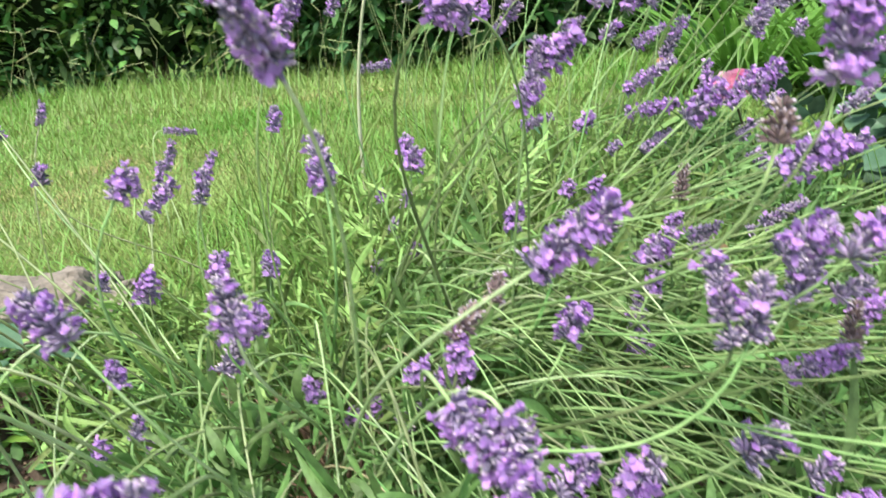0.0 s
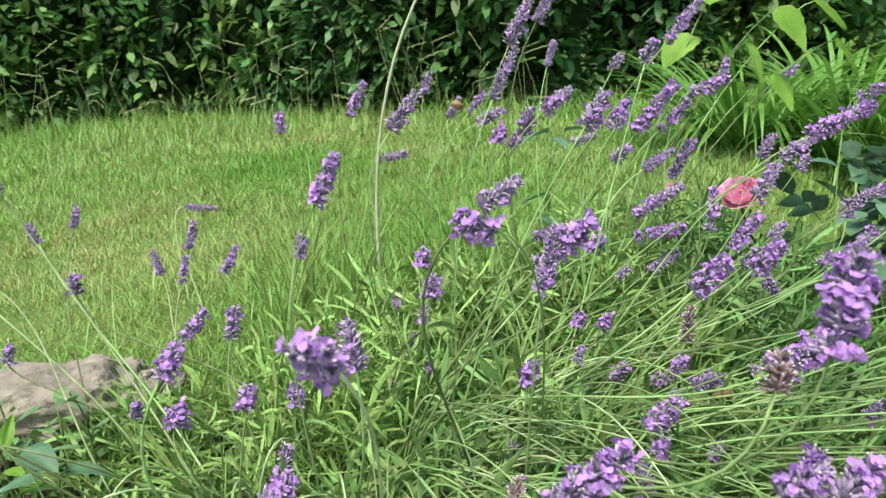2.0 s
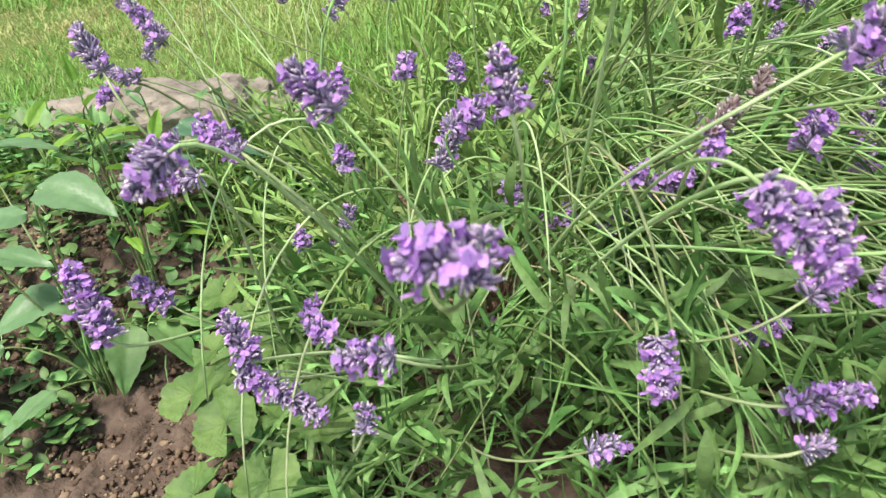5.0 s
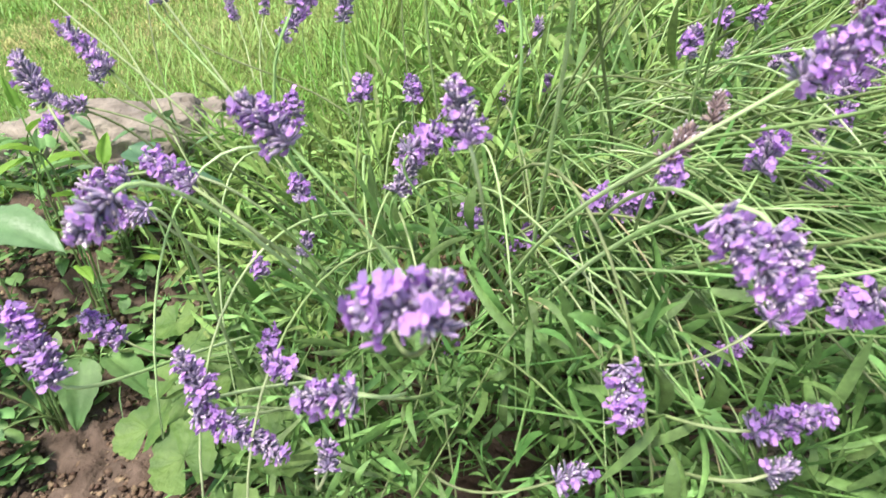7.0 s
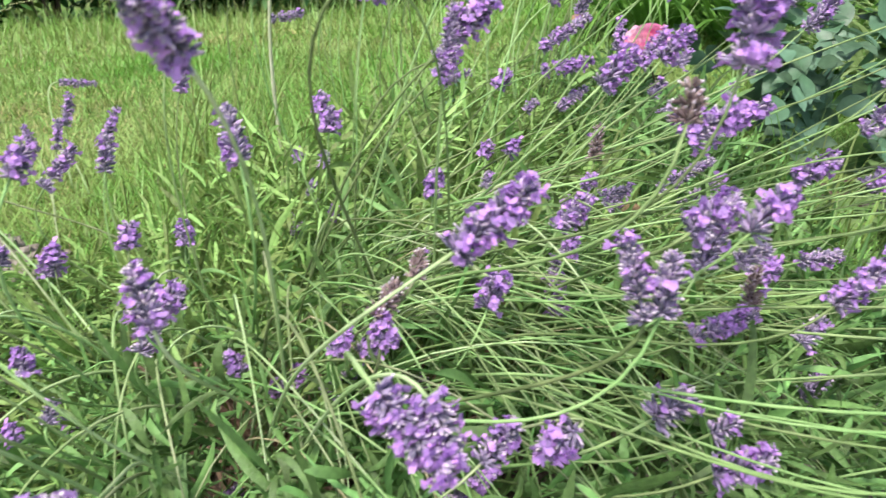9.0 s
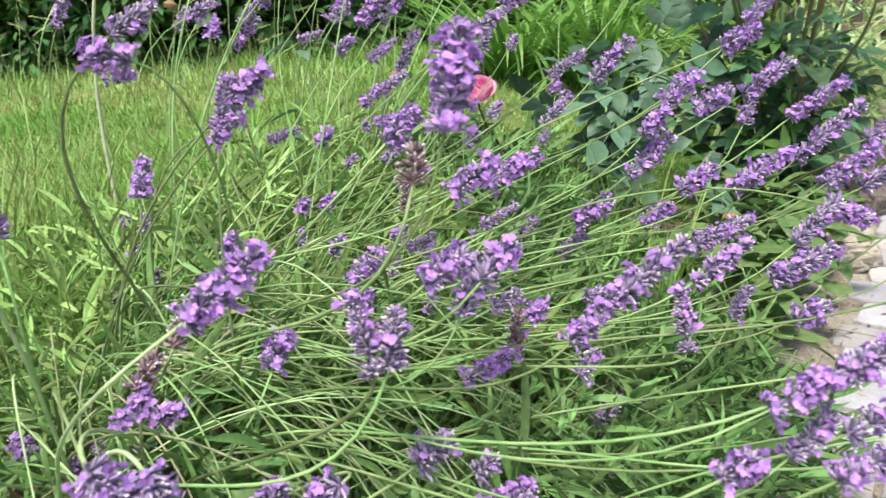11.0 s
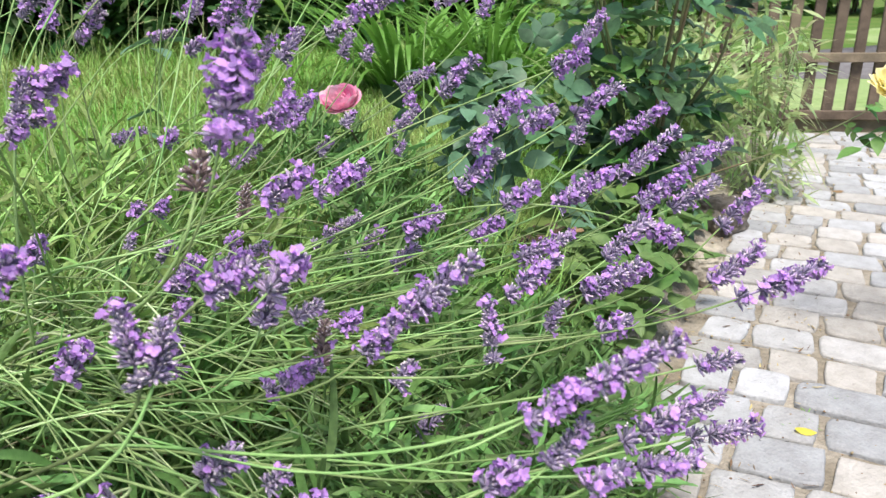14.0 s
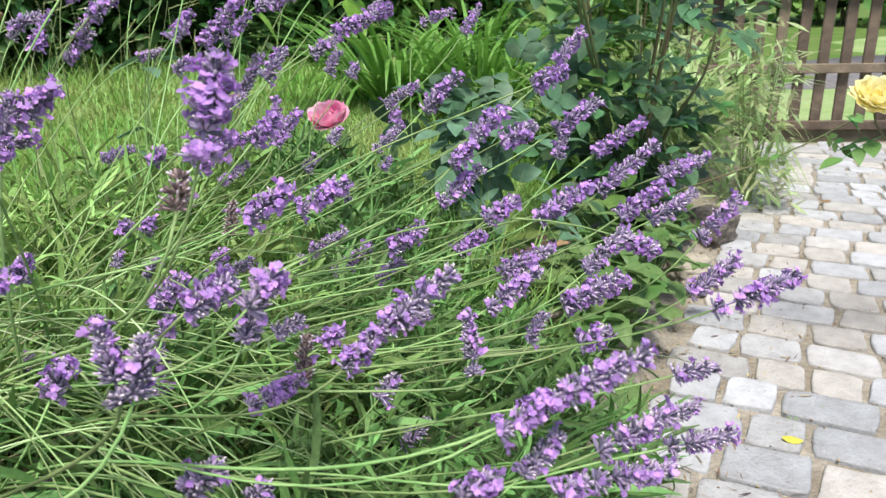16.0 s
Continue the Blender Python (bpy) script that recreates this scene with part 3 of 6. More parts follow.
spike("d", 0.457, 1.245, 0.650, 0.19, 0.27, 0.94, 0.070)
spike("b", 0.427, 1.061, 0.672, 0.66, 0.22, 0.72, 0.062)
spike("d", 0.357, 1.252, 0.579, 0.87, 0.16, 0.47, 0.064)
spike("m", -0.062, 0.452, 0.810, -0.12, -0.80, 0.58, 0.060)
spike("s", -0.403, 0.971, 0.486, 0.10, 0.29, 0.95, 0.031)
spike("d", -0.445, 0.950, 0.516, 0.20, 0.29, 0.94, 0.025)
spike("b", -0.286, 0.708, 0.690, 0.56, 0.26, 0.79, 0.030)
spike("d", -0.786, 1.215, 0.498, 0.24, 0.27, 0.93, 0.033)
spike("s", 0.097, 0.838, 0.588, 0.23, 0.30, 0.93, 0.030)
spike("m", 0.113, 0.855, 0.738, 0.97, 0.07, 0.22, 0.028)
spike("s", -0.046, 1.295, 0.601, 0.31, 0.28, 0.91, 0.035)
spike("m", -0.225, 1.118, 0.684, 0.23, 0.28, 0.93, 0.039)
spike("s", 0.228, 1.036, 0.570, 0.54, 0.23, 0.81, 0.022)
spike("p", 0.340, 0.997, 0.560, 0.22, 0.28, 0.94, 0.050)
spike("d", -0.230, 0.896, 0.452, 0.14, 0.29, 0.95, 0.035)
spike("d", -0.103, 1.152, 0.434, 0.30, 0.28, 0.91, 0.040)
spike("m", -0.087, 0.705, 0.685, -0.15, 0.40, 0.90, 0.052)
spike("b", 0.278, 0.507, 0.769, 0.31, 0.22, 0.93, 0.078)
spike("p", 0.259, 0.545, 0.724, 0.23, 0.26, 0.94, 0.031)
spike("b", 0.328, 0.685, 0.667, 0.79, -0.11, 0.60, 0.053)
spike("b", 0.400, 0.788, 0.644, 0.88, -0.20, 0.44, 0.069)
spike("b", 0.228, 0.780, 0.552, 0.69, -0.02, 0.73, 0.050)
spike("s", 0.234, 0.768, 0.527, 0.44, 0.17, 0.88, 0.018)
spike("b", 0.514, 0.799, 0.573, 0.85, -0.17, 0.50, 0.054)
spike("b", 0.621, 0.742, 0.612, 0.83, -0.17, 0.54, 0.048)
spike("b", 0.632, 0.796, 0.710, 0.80, -0.12, 0.58, 0.050)
spike("m", 0.663, 0.781, 0.702, 0.90, -0.25, 0.35, 0.051)
spike("b", 0.593, 0.777, 0.677, 0.71, -0.02, 0.71, 0.042)
spike("m", 0.580, 0.788, 0.628, 0.79, -0.11, 0.60, 0.070)
spike("m", 0.786, 0.853, 0.788, 0.69, -0.02, 0.72, 0.059)
spike("b", 0.751, 0.857, 0.759, 0.89, -0.23, 0.39, 0.052)
spike("m", 0.797, 0.869, 0.691, 0.85, -0.15, 0.51, 0.079)
spike("d", 0.793, 0.857, 0.652, 0.43, 0.15, 0.89, 0.061)
spike("b", 0.816, 0.796, 0.668, 0.84, -0.16, 0.52, 0.082)
spike("b", 0.707, 0.758, 0.599, 0.86, -0.18, 0.49, 0.078)
spike("m", 0.801, 0.762, 0.622, 0.80, -0.10, 0.60, 0.106)
spike("m", 0.895, 0.751, 0.637, 0.91, -0.25, 0.33, 0.072)
spike("b", 0.788, 0.694, 0.608, 0.83, -0.16, 0.53, 0.068)
spike("d", 0.823, 0.677, 0.602, 0.86, -0.17, 0.49, 0.071)
spike("b", 0.770, 0.672, 0.591, 0.83, -0.46, -0.33, 0.052)
spike("m", 0.898, 0.668, 0.569, 0.73, -0.05, 0.68, 0.077)
spike("d", 0.700, 0.635, 0.567, 0.73, -0.04, 0.68, 0.067)
spike("m", 0.670, 0.634, 0.530, 0.88, -0.21, 0.42, 0.079)
spike("m", 0.567, 0.626, 0.549, 0.82, -0.14, 0.56, 0.072)
spike("m", 0.843, 0.615, 0.520, 0.82, -0.13, 0.56, 0.077)
spike("m", 0.797, 0.528, 0.543, 0.91, -0.25, 0.33, 0.105)
spike("b", 0.373, 0.511, 0.576, 0.75, -0.07, 0.66, 0.059)
spike("d", 0.410, 0.507, 0.609, 0.81, -0.11, 0.57, 0.079)
spike("d", 0.520, 0.562, 0.510, 0.06, 0.33, 0.94, 0.063)
spike("b", 0.656, 0.575, 0.510, 0.89, -0.22, 0.39, 0.036)
spike("d", 0.627, 0.637, 0.491, 0.55, 0.08, 0.83, 0.040)
spike("m", 0.641, 0.731, 0.546, 0.90, -0.23, 0.37, 0.071)
spike("d", 0.715, 0.489, 0.500, 0.93, -0.32, 0.17, 0.047)
spike("b", 0.439, 0.351, 0.590, 0.87, -0.19, 0.45, 0.058)
spike("m", 0.486, 0.340, 0.613, 0.89, -0.21, 0.41, 0.066)
spike("m", 0.563, 0.405, 0.504, 0.88, -0.21, 0.44, 0.073)
spike("d", 0.654, 0.433, 0.495, 0.90, -0.25, 0.35, 0.040)
spike("d", 0.668, 0.436, 0.459, 0.93, -0.33, 0.17, 0.065)
spike("m", 0.546, 0.385, 0.493, 0.93, -0.34, 0.13, 0.068)
spike("d", 0.459, 0.350, 0.549, 0.73, -0.05, 0.68, 0.042)
spike("b", 0.415, 0.363, 0.533, 0.83, -0.17, 0.53, 0.030)
spike("s", 0.472, 0.321, 0.547, 0.88, -0.17, 0.44, 0.018)
spike("b", 0.299, 0.589, 0.514, 0.88, -0.20, 0.44, 0.059)
spike("d", 0.202, 0.466, 0.610, -0.12, 0.39, 0.91, 0.059)
spike("d", 0.212, 0.464, 0.615, 0.28, 0.23, 0.93, 0.043)
spike("d", 0.481, 0.685, 0.360, 0.77, -0.06, 0.64, 0.047)
spike("d", 0.302, 0.589, 0.583, 0.41, 0.14, 0.90, 0.056)
spike("d", 0.330, 0.579, 0.589, 0.86, -0.18, 0.47, 0.028)
spike("p", 0.352, 0.593, 0.528, 0.24, 0.26, 0.94, 0.046)
spike("s", 0.386, 0.640, 0.538, 0.77, -0.10, 0.63, 0.021)
spike("d", 0.443, 0.644, 0.458, 0.66, 0.00, 0.75, 0.033)
spike("d", 0.318, 0.898, 0.540, 0.90, -0.22, 0.37, 0.040)
spike("d", 0.224, 0.936, 0.536, 0.55, 0.07, 0.83, 0.029)
spike("s", 0.195, 1.072, 0.562, 0.57, 0.10, 0.81, 0.021)
spike("d", 0.434, 0.997, 0.507, 0.86, -0.17, 0.49, 0.086)
spike("d", 0.498, 1.057, 0.455, 0.83, -0.15, 0.55, 0.075)
spike("d", 0.114, 0.784, 0.742, 0.27, 0.23, 0.93, 0.060)
spike("s", 0.106, 0.784, 0.733, 0.69, -0.04, 0.73, 0.026)
spike("b", 0.362, 0.838, 0.718, 0.73, -0.05, 0.68, 0.044)
spike("d", 0.430, 1.376, 0.718, 0.52, 0.10, 0.85, 0.080)
spike("d", 0.594, 1.375, 0.745, 0.53, 0.08, 0.84, 0.049)
spike("d", 0.850, 1.528, 0.828, 0.91, -0.26, 0.31, 0.073)
spike("d", 0.622, 1.122, 0.712, 0.87, -0.20, 0.46, 0.066)
spike("m", 0.663, 1.047, 0.709, 0.74, -0.06, 0.67, 0.081)
spike("m", 0.803, 1.200, 0.816, 0.61, 0.05, 0.79, 0.059)
spike("s", 0.668, 1.201, 0.670, 0.16, 0.31, 0.94, 0.026)
spike("d", 0.281, 0.508, 0.473, 0.84, -0.16, 0.52, 0.025)
spike("d", 0.234, 0.514, 0.491, 0.78, -0.11, 0.62, 0.037)
spike("m", 0.070, 1.738, 0.826, 0.67, -0.02, 0.74, 0.058)
spike("d", 0.137, 1.465, 0.783, 0.73, -0.05, 0.69, 0.076)
spike("m", 0.194, 1.355, 0.860, 0.79, -0.11, 0.60, 0.057)
spike("d", 0.025, 1.752, 0.816, 0.53, 0.10, 0.84, 0.052)
spike("b", 0.316, 1.403, 0.817, 0.68, -0.02, 0.74, 0.065)
spike("d", 0.404, 1.364, 0.811, 0.72, -0.04, 0.69, 0.068)
spike("s", 0.254, 1.243, 0.627, 0.64, 0.03, 0.77, 0.033)
spike("d", 0.172, 1.388, 0.616, 0.92, -0.28, 0.28, 0.064)
spike("m", 0.322, 1.351, 0.823, 0.69, 0.24, 0.69, 0.033)
spike("d", 0.336, 1.433, 0.923, 0.53, 0.27, 0.80, 0.030)
spike("d", 0.316, 1.334, 0.765, 0.70, 0.22, 0.68, 0.037)
spike("m", 0.367, 1.330, 0.747, 0.87, 0.15, 0.46, 0.061)
spike("d", 0.159, 1.453, 0.825, 0.67, 0.22, 0.71, 0.045)
spike("d", 0.261, 1.443, 0.784, 0.95, 0.09, 0.30, 0.043)
spike("d", 0.287, 1.179, 0.597, 0.71, 0.21, 0.67, 0.024)
spike("d", 0.545, 1.198, 0.645, 0.72, 0.23, 0.65, 0.031)
spike("d", 0.595, 1.230, 0.750, 0.69, 0.24, 0.69, 0.029)
spike("d", 0.579, 1.044, 0.652, 0.79, 0.20, 0.58, 0.061)
spike("d", 0.814, 1.786, 0.853, 0.81, 0.18, 0.56, 0.045)
spike("d", 0.648, 1.232, 0.578, 0.74, 0.20, 0.64, 0.030)
spike("d", 0.495, 1.185, 0.603, 0.74, 0.18, 0.65, 0.032)
spike("d", 0.072, 0.875, 0.464, 0.47, 0.28, 0.84, 0.021)
spike("s", 0.320, 0.831, 0.476, 0.72, 0.20, 0.67, 0.020)
spike("d", 0.139, 0.927, 0.459, 0.81, 0.17, 0.56, 0.023)
spike("s", 0.313, 0.954, 0.538, 0.74, 0.17, 0.65, 0.023)
spike("m", 0.292, 0.993, 0.497, 0.93, 0.13, 0.35, 0.031)
spike("m", 0.359, 0.993, 0.491, 0.89, 0.14, 0.44, 0.029)
spike("d", 0.302, 0.939, 0.490, 0.36, 0.28, 0.89, 0.025)
spike("s", -0.030, 1.140, 0.485, -0.35, -0.25, -0.90, 0.020)
spike("d", 0.560, 1.277, 0.559, 0.60, -0.21, -0.77, 0.053)
spike("d", 0.184, 1.003, 0.536, 0.42, 0.25, 0.87, 0.024)
spike("b", 0.254, 0.516, 0.650, 0.89, 0.16, 0.42, 0.045)
spike("m", 0.301, 0.516, 0.645, 0.73, 0.21, 0.65, 0.038)
spike("b", -0.194, 0.687, 0.551, 0.83, 0.19, 0.53, 0.038)
spike("m", -0.043, 0.727, 0.413, 0.78, -0.03, 0.63, 0.033)
spike("b", -0.004, 0.704, 0.473, 0.92, -0.16, 0.37, 0.044)
spike("d", 0.856, 0.779, 0.578, 0.85, -0.08, 0.52, 0.039)
spike("b", 0.605, 0.797, 0.558, 0.87, -0.11, 0.49, 0.045)
spike("m", 0.656, 0.768, 0.526, 0.92, -0.16, 0.36, 0.050)
spike("m", 0.502, 0.749, 0.494, 0.95, -0.23, 0.23, 0.044)
spike("m", 0.714, 0.666, 0.515, 0.93, -0.18, 0.32, 0.068)
spike("m", 0.048, 0.424, 0.600, 0.30, -0.55, -0.78, 0.044)
spike("w", -0.723, 1.206, 0.808, 0.31, -0.68, 0.66, 0.118)
spike("d", -0.640, 1.220, 0.615, -0.10, 0.20, 0.97, 0.036)
spike("b", -0.845, 1.255, 0.660, 0.55, 0.10, 0.80, 0.036)
spike("d", -0.850, 1.250, 0.652, -0.95, 0.05, 0.20, 0.036)
spike("b", 0.280, 0.496, 0.440, 0.93, -0.15, 0.30, 0.050)
spike("d", 0.503, 0.824, 0.525, 0.80, -0.10, 0.58, 0.042)
spike("s", -0.106, 0.780, 0.390, 0.30, -0.40, 0.85, 0.022)


def leafy(n_leaves, long, seed, broad, fold=0.28):
    """A leafy lavender shoot along z: curved lance-shaped leaves, or a tuft of small ones; points and faces."""
    r = np.random.default_rng(seed)
    t = np.sort(r.uniform(0.12, 1.0, n_leaves))
    az = np.arange(n_leaves) * 1.57 + r.uniform(-0.5, 0.5, n_leaves) + r.uniform(0, 6)
    out = np.stack([np.cos(az), np.sin(az), np.zeros(n_leaves)], -1)
    D = unit(out * (0.95 - 0.55 * t[:, None]) + np.array([0, 0, 0.75]) + r.normal(0, 0.30, (n_leaves, 3)))
    S = unit(np.cross(D, out + [0, 0, 0.01]))
    P = np.stack([0.004 * np.cos(az), 0.004 * np.sin(az), t * long], -1)
    if broad:
        L = r.uniform(0.046, 0.092, n_leaves) * (1.1 - 0.3 * t)
        W = np.clip(L * r.uniform(0.048, 0.076, n_leaves), 0.0028, 0.0052)
    else:
        L = r.uniform(0.014, 0.042, n_leaves) * (1.15 - 0.45 * t)
        W = np.clip(L * r.uniform(0.07, 0.11, n_leaves), 0.0014, 0.0032)
    v, f = ribbons(P, D, S, L, W, r.uniform(-0.45, 1.25, n_leaves), (0.42, 0.74, 0.98, 1.0, 0.78, 0.16), fold, swing=r.normal(0, 0.30, n_leaves))
    sv, sf, _ = tube([(0, 0, 0), (0.004, 0, long * 0.5), (0, 0.003, long)], [0.0016, 0.0013, 0.0008], 5)
    return join([(v, f), (sv, sf)])


def mound(x, y):
    """The height of the bush's leafy surface over the ground plan; below 0.05 outside it."""
    top = np.zeros(np.shape(x))
    for cx, cy, rx, ry, low, high in ((0.14, 1.00, 0.64, 0.57, 0.12, 0.40), (0.22, 1.36, 0.66, 0.42, 0.16, 0.42), (-0.44, 1.24, 0.30, 0.26, 0.16, 0.26), (0.60, 0.98, 0.36, 0.32, 0.08, 0.26), (0.42, 1.58, 0.52, 0.38, 0.20, 0.40)):
        a = ((x - cx) / rx) ** 2 + ((y - cy) / ry) ** 2
        top = np.maximum(top, np.where(a < 1, low + high * np.sqrt(np.clip(1 - a, 0, 1)), 0.0))
    hollow = np.clip(1 - np.hypot((x + 0.19) / 0.13, (y - 0.95) / 0.12), 0, 1)
    return top * (1 - 0.75 * hollow)


KINDS = [(int(rng.integers(7, 11)) if k % 5 < 4 else int(rng.integers(16, 22)), rng.uniform(0.07, 0.12), 100 + k, k % 5 < 4) for k in range(20)]
SHOOTS, PLAIN = [leafy(*q) for q in KINDS], [leafy(*q, fold=0.0) for q in KINDS]
SHOOT_MESH = [mesh_of("leafy_shoot", v, [f], LEAF) for v, f in SHOOTS]
loose, fresh = [], []
made = 0
for k in range(3900):
    x, y = rng.uniform(-0.78, 0.98), rng.uniform(0.42, 1.96)
    top = float(mound(x, y))
    if top < 0.05 or math.hypot((x + 0.20) / 0.115, (y - 0.95) / 0.095) < 1:
        continue
    z = top * (0.60 + 0.40 * rng.random() ** 0.8 if rng.random() < 0.9 else rng.uniform(0.2, 0.6)) - 0.025
    near = float(smooth(0.95, 0.70, y))
    outward = unit(np.array([(x - 0.02) * 1.1 + 0.10 * near, (y - 0.98) * 1.1, 0.40 - 0.25 * near]) + rng.normal(0, 0.40, 3))
    m = Matrix.Translation((x, y, max(z, 0.03))) @ frame_of(outward, rng.uniform(0, 6)) @ Matrix.Scale(rng.uniform(0.75, 1.1) * (1 + 0.22 * near), 4)
    q = int(rng.integers(len(SHOOTS)))
    if made < 290 and y < 1.05 and z > top * 0.78 - 0.05:
        put("leafy_shoot", SHOOT_MESH[q], bush, UNDO @ m)
        made += 1
    else:
        v, f = (SHOOTS if z > top * 0.72 - 0.025 and y < 1.15 else PLAIN)[q]
        a = np.array(m)
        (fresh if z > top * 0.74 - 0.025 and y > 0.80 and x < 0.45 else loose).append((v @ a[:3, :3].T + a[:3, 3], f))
v, f = join(loose)
foliage = put("foliage", mesh_of("foliage", v, [f], LEAF), bush, UNDO)
foliage["kind"] = "stuff"
# upper mid-crown shoots: yellow green tips, with their sunlit brightness put into the colour
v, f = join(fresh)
put("young_foliage", mesh_of("young_foliage", v, [f], YOUNG_SUNLIT), bush, UNDO, "yellow green young leaf tips, coloured brighter as if sunlit")["kind"] = "stuff"

# bare and fading stalks that sweep through the bush without a head in view
def draped(a, far, rise):
    """A stem that starts at the crown, lies over the leaves and hangs down past them."""
    bend, t = rng.normal(0, 0.12), np.linspace(0, 1, 18)
    x = rng.normal(-0.08, 0.10) + far * t * math.cos(a) - bend * t * t * math.sin(a)
    y = rng.normal(0.88, 0.10) + far * t * math.sin(a) * 0.8 + bend * t * t * math.cos(a)
    z = np.array([float(mound(p, q)) for p, q in zip(x, y)])
    z = np.convolve(np.pad(np.maximum(z, 0.10), 3, mode="edge"), np.ones(7) / 7, "valid")
    if rise > 0:
        z = np.maximum(z, rise - 0.22 * t)
    z = z * rng.uniform(0.90, 1.02) + rng.uniform(0.0, 0.05) + rng.uniform(0.0, 0.07) * np.sin(t * 3.1) - 0.10 * (1 - t) ** 6
    return np.stack([x, y, z], -1)


for k in range(112):
    if k < 24:
        a, far = (rng.uniform(-0.2, 0.5), rng.uniform(0.3, 0.8)) if k < 20 else (rng.uniform(0, 2 * math.pi), rng.uniform(0.25, 0.7))
        root = np.array([rng.normal(-0.05, 0.12), rng.normal(0.92, 0.12), rng.uniform(0.24, 0.38)])
        end = root + np.array([math.cos(a) * far, math.sin(a) * far * 0.75, rng.uniform(-0.10, 0.16)])
        end[2] = max(end[2], 0.12)
        mid = (root + end) / 2 + np.array([0, 0, far * rng.uniform(0.10, 0.28)]) + rng.normal(0, 0.03, 3)
        pts = bezier(root, (root + 2 * mid) / 3, (end + 2 * mid) / 3, end, 14)
    elif k < 44 or k >= 68:                                        # those that lie over the leaves towards the front
        pts = draped(rng.uniform(-2.5, -0.5) if k < 68 else rng.uniform(-1.25, -0.45), rng.uniform(0.30, 0.72), 0)
    else:                                                # those that lean towards the path
        pts = draped(rng.normal(-0.12, 0.30), rng.uniform(0.50, 0.95), rng.uniform(0.30, 0.50))
    v, f, caps = tube(pts, np.linspace(0.0019, 0.0011, len(pts)) * rng.uniform(0.6, 1.05) * (0.62 if k < 24 or 44 <= k < 68 else 0.86), 5)
    put("bare_stem", mesh_of("bare_stem", v, [f, caps], STRAW if k % 31 == 0 else STEM_PALE if k % 3 == 0 else STEM), bush, UNDO)

# pale stems that arch over the front and hang down
for k in range(15):
    root = np.array([rng.normal(-0.14, 0.10), rng.normal(0.92, 0.06), 0.30])
    a = rng.uniform(-2.75, -1.05) if k < 12 else rng.uniform(-1.6, -0.6)
    far = rng.uniform(0.22, 0.42)
    end = root + np.array([math.cos(a) * far, math.sin(a) * far, 0])
    end[2] = rng.uniform(0.12, 0.30)
    top = rng.uniform(0.52, 0.66)
    pts = bezier(root, np.array([*(root[:2] + 0.35 * (end - root)[:2]), top]), np.array([*(root[:2] + 0.95 * (end - root)[:2]), top]) + rng.normal(0, 0.02, 3), end, 20)
    v, f, caps = tube(pts, np.linspace(0.0021, 0.0013, 20) * rng.uniform(0.75, 1.05), 6)
    put("bare_stem", mesh_of("bare_stem", v, [f, caps], STEM_PALE), bush, UNDO)

# the woody heart of the bush
for k in range(96):
    a = rng.uniform(0, 2 * math.pi)
    root = np.array([-0.17 + rng.normal(0, 0.04), 0.98 + rng.normal(0, 0.03), 0.06])
    end = root + np.array([math.cos(a) * rng.uniform(0.02, 0.16), math.sin(a) * rng.uniform(0.02, 0.13), rng.uniform(0.20, 0.31)])
    if k >= 34:                                          # those that spread out under the leaves
        far = rng.uniform(0.15, 0.50)
        end = root + np.array([math.cos(a) * far + 0.16, math.sin(a) * far * 0.8 + 0.04, 0.0])
        end[2] = max(0.55 * float(mound(end[0], end[1])), 0.08)
    pts = bezier(root, root + [0, 0, 0.1], end - (end - root) * 0.3 + rng.normal(0, 0.02, 3), end, 8)
    v, f, caps = tube(pts, np.linspace(0.005, 0.0022, 8), 6)
    put("woody_branch", mesh_of("woody_branch", v, [f, caps], TWIG if k % 2 else WOODY), bush, UNDO, "brown woody branch")

# ---------- the lawn ----------
def lawn_spot(x, y):
    s = inland(x, y)
    front = 1.46 + 0.05 * np.sin(5 * x) - 0.24 * (x < -0.98)
    return (y > np.where(x > 0.3, 1.30, front)) & (s > 0.62)


def blades(n, x0, x1, y0, y1, low, high, wide, droop=(0.1, 0.7), dry=False):
    x, y = rng.uniform(x0, x1, n), rng.uniform(y0, y1, n)
    keep = lawn_spot(x, y)
    x, y = x[keep], y[keep]
    n = len(x)
    patch = np.array([noise.noise(Vector((a * 1.3, b * 1.3, 3.0))) for a, b in zip(x, y)])
    clump = np.array([noise.noise(Vector((a * 4.5, b * 4.5, 8.0))) for a, b in zip(x, y)])
    az = rng.uniform(0, 2 * np.pi, n)
    D = unit(np.stack([np.cos(az) * 0.55, np.sin(az) * 0.55, rng.uniform(0.6, 1.4, n)], -1))
    S = unit(np.stack([-np.sin(az + rng.normal(0, 0.5, n)), np.cos(az), np.zeros(n)], -1))
    L = rng.uniform(low, high, n) * (1 + 0.55 * patch + 0.9 * clump)
    bare = np.exp(-((x + 1.25) / 0.55) ** 2 - ((y - 2.95) / 0.62) ** 2) + 0.8 * np.exp(-((x + 0.9) / 0.7) ** 2 - ((y - 5.6) / 0.5) ** 2) + 0.9 * np.exp(-((x + 1.9) / 0.5) ** 2 - ((y - 2.3) / 0.4) ** 2)
    bare = bare * (0.75 + 0.9 * clump)
    keep = rng.random(n) < (bare + 0.05 if dry else 1 - 0.7 * bare)
    x, y, D, S, L, n = x[keep], y[keep], D[keep], S[keep], L[keep] * (0.8 if dry else 1.0), int(keep.sum())
    P = np.stack([x, y, height(x, y) - 0.005], -1)
    return ribbons(P, D, S, L, rng.uniform(0.7, 1.2, n) * wide, rng.uniform(*droop, n), (1.0, 0.85, 0.06))


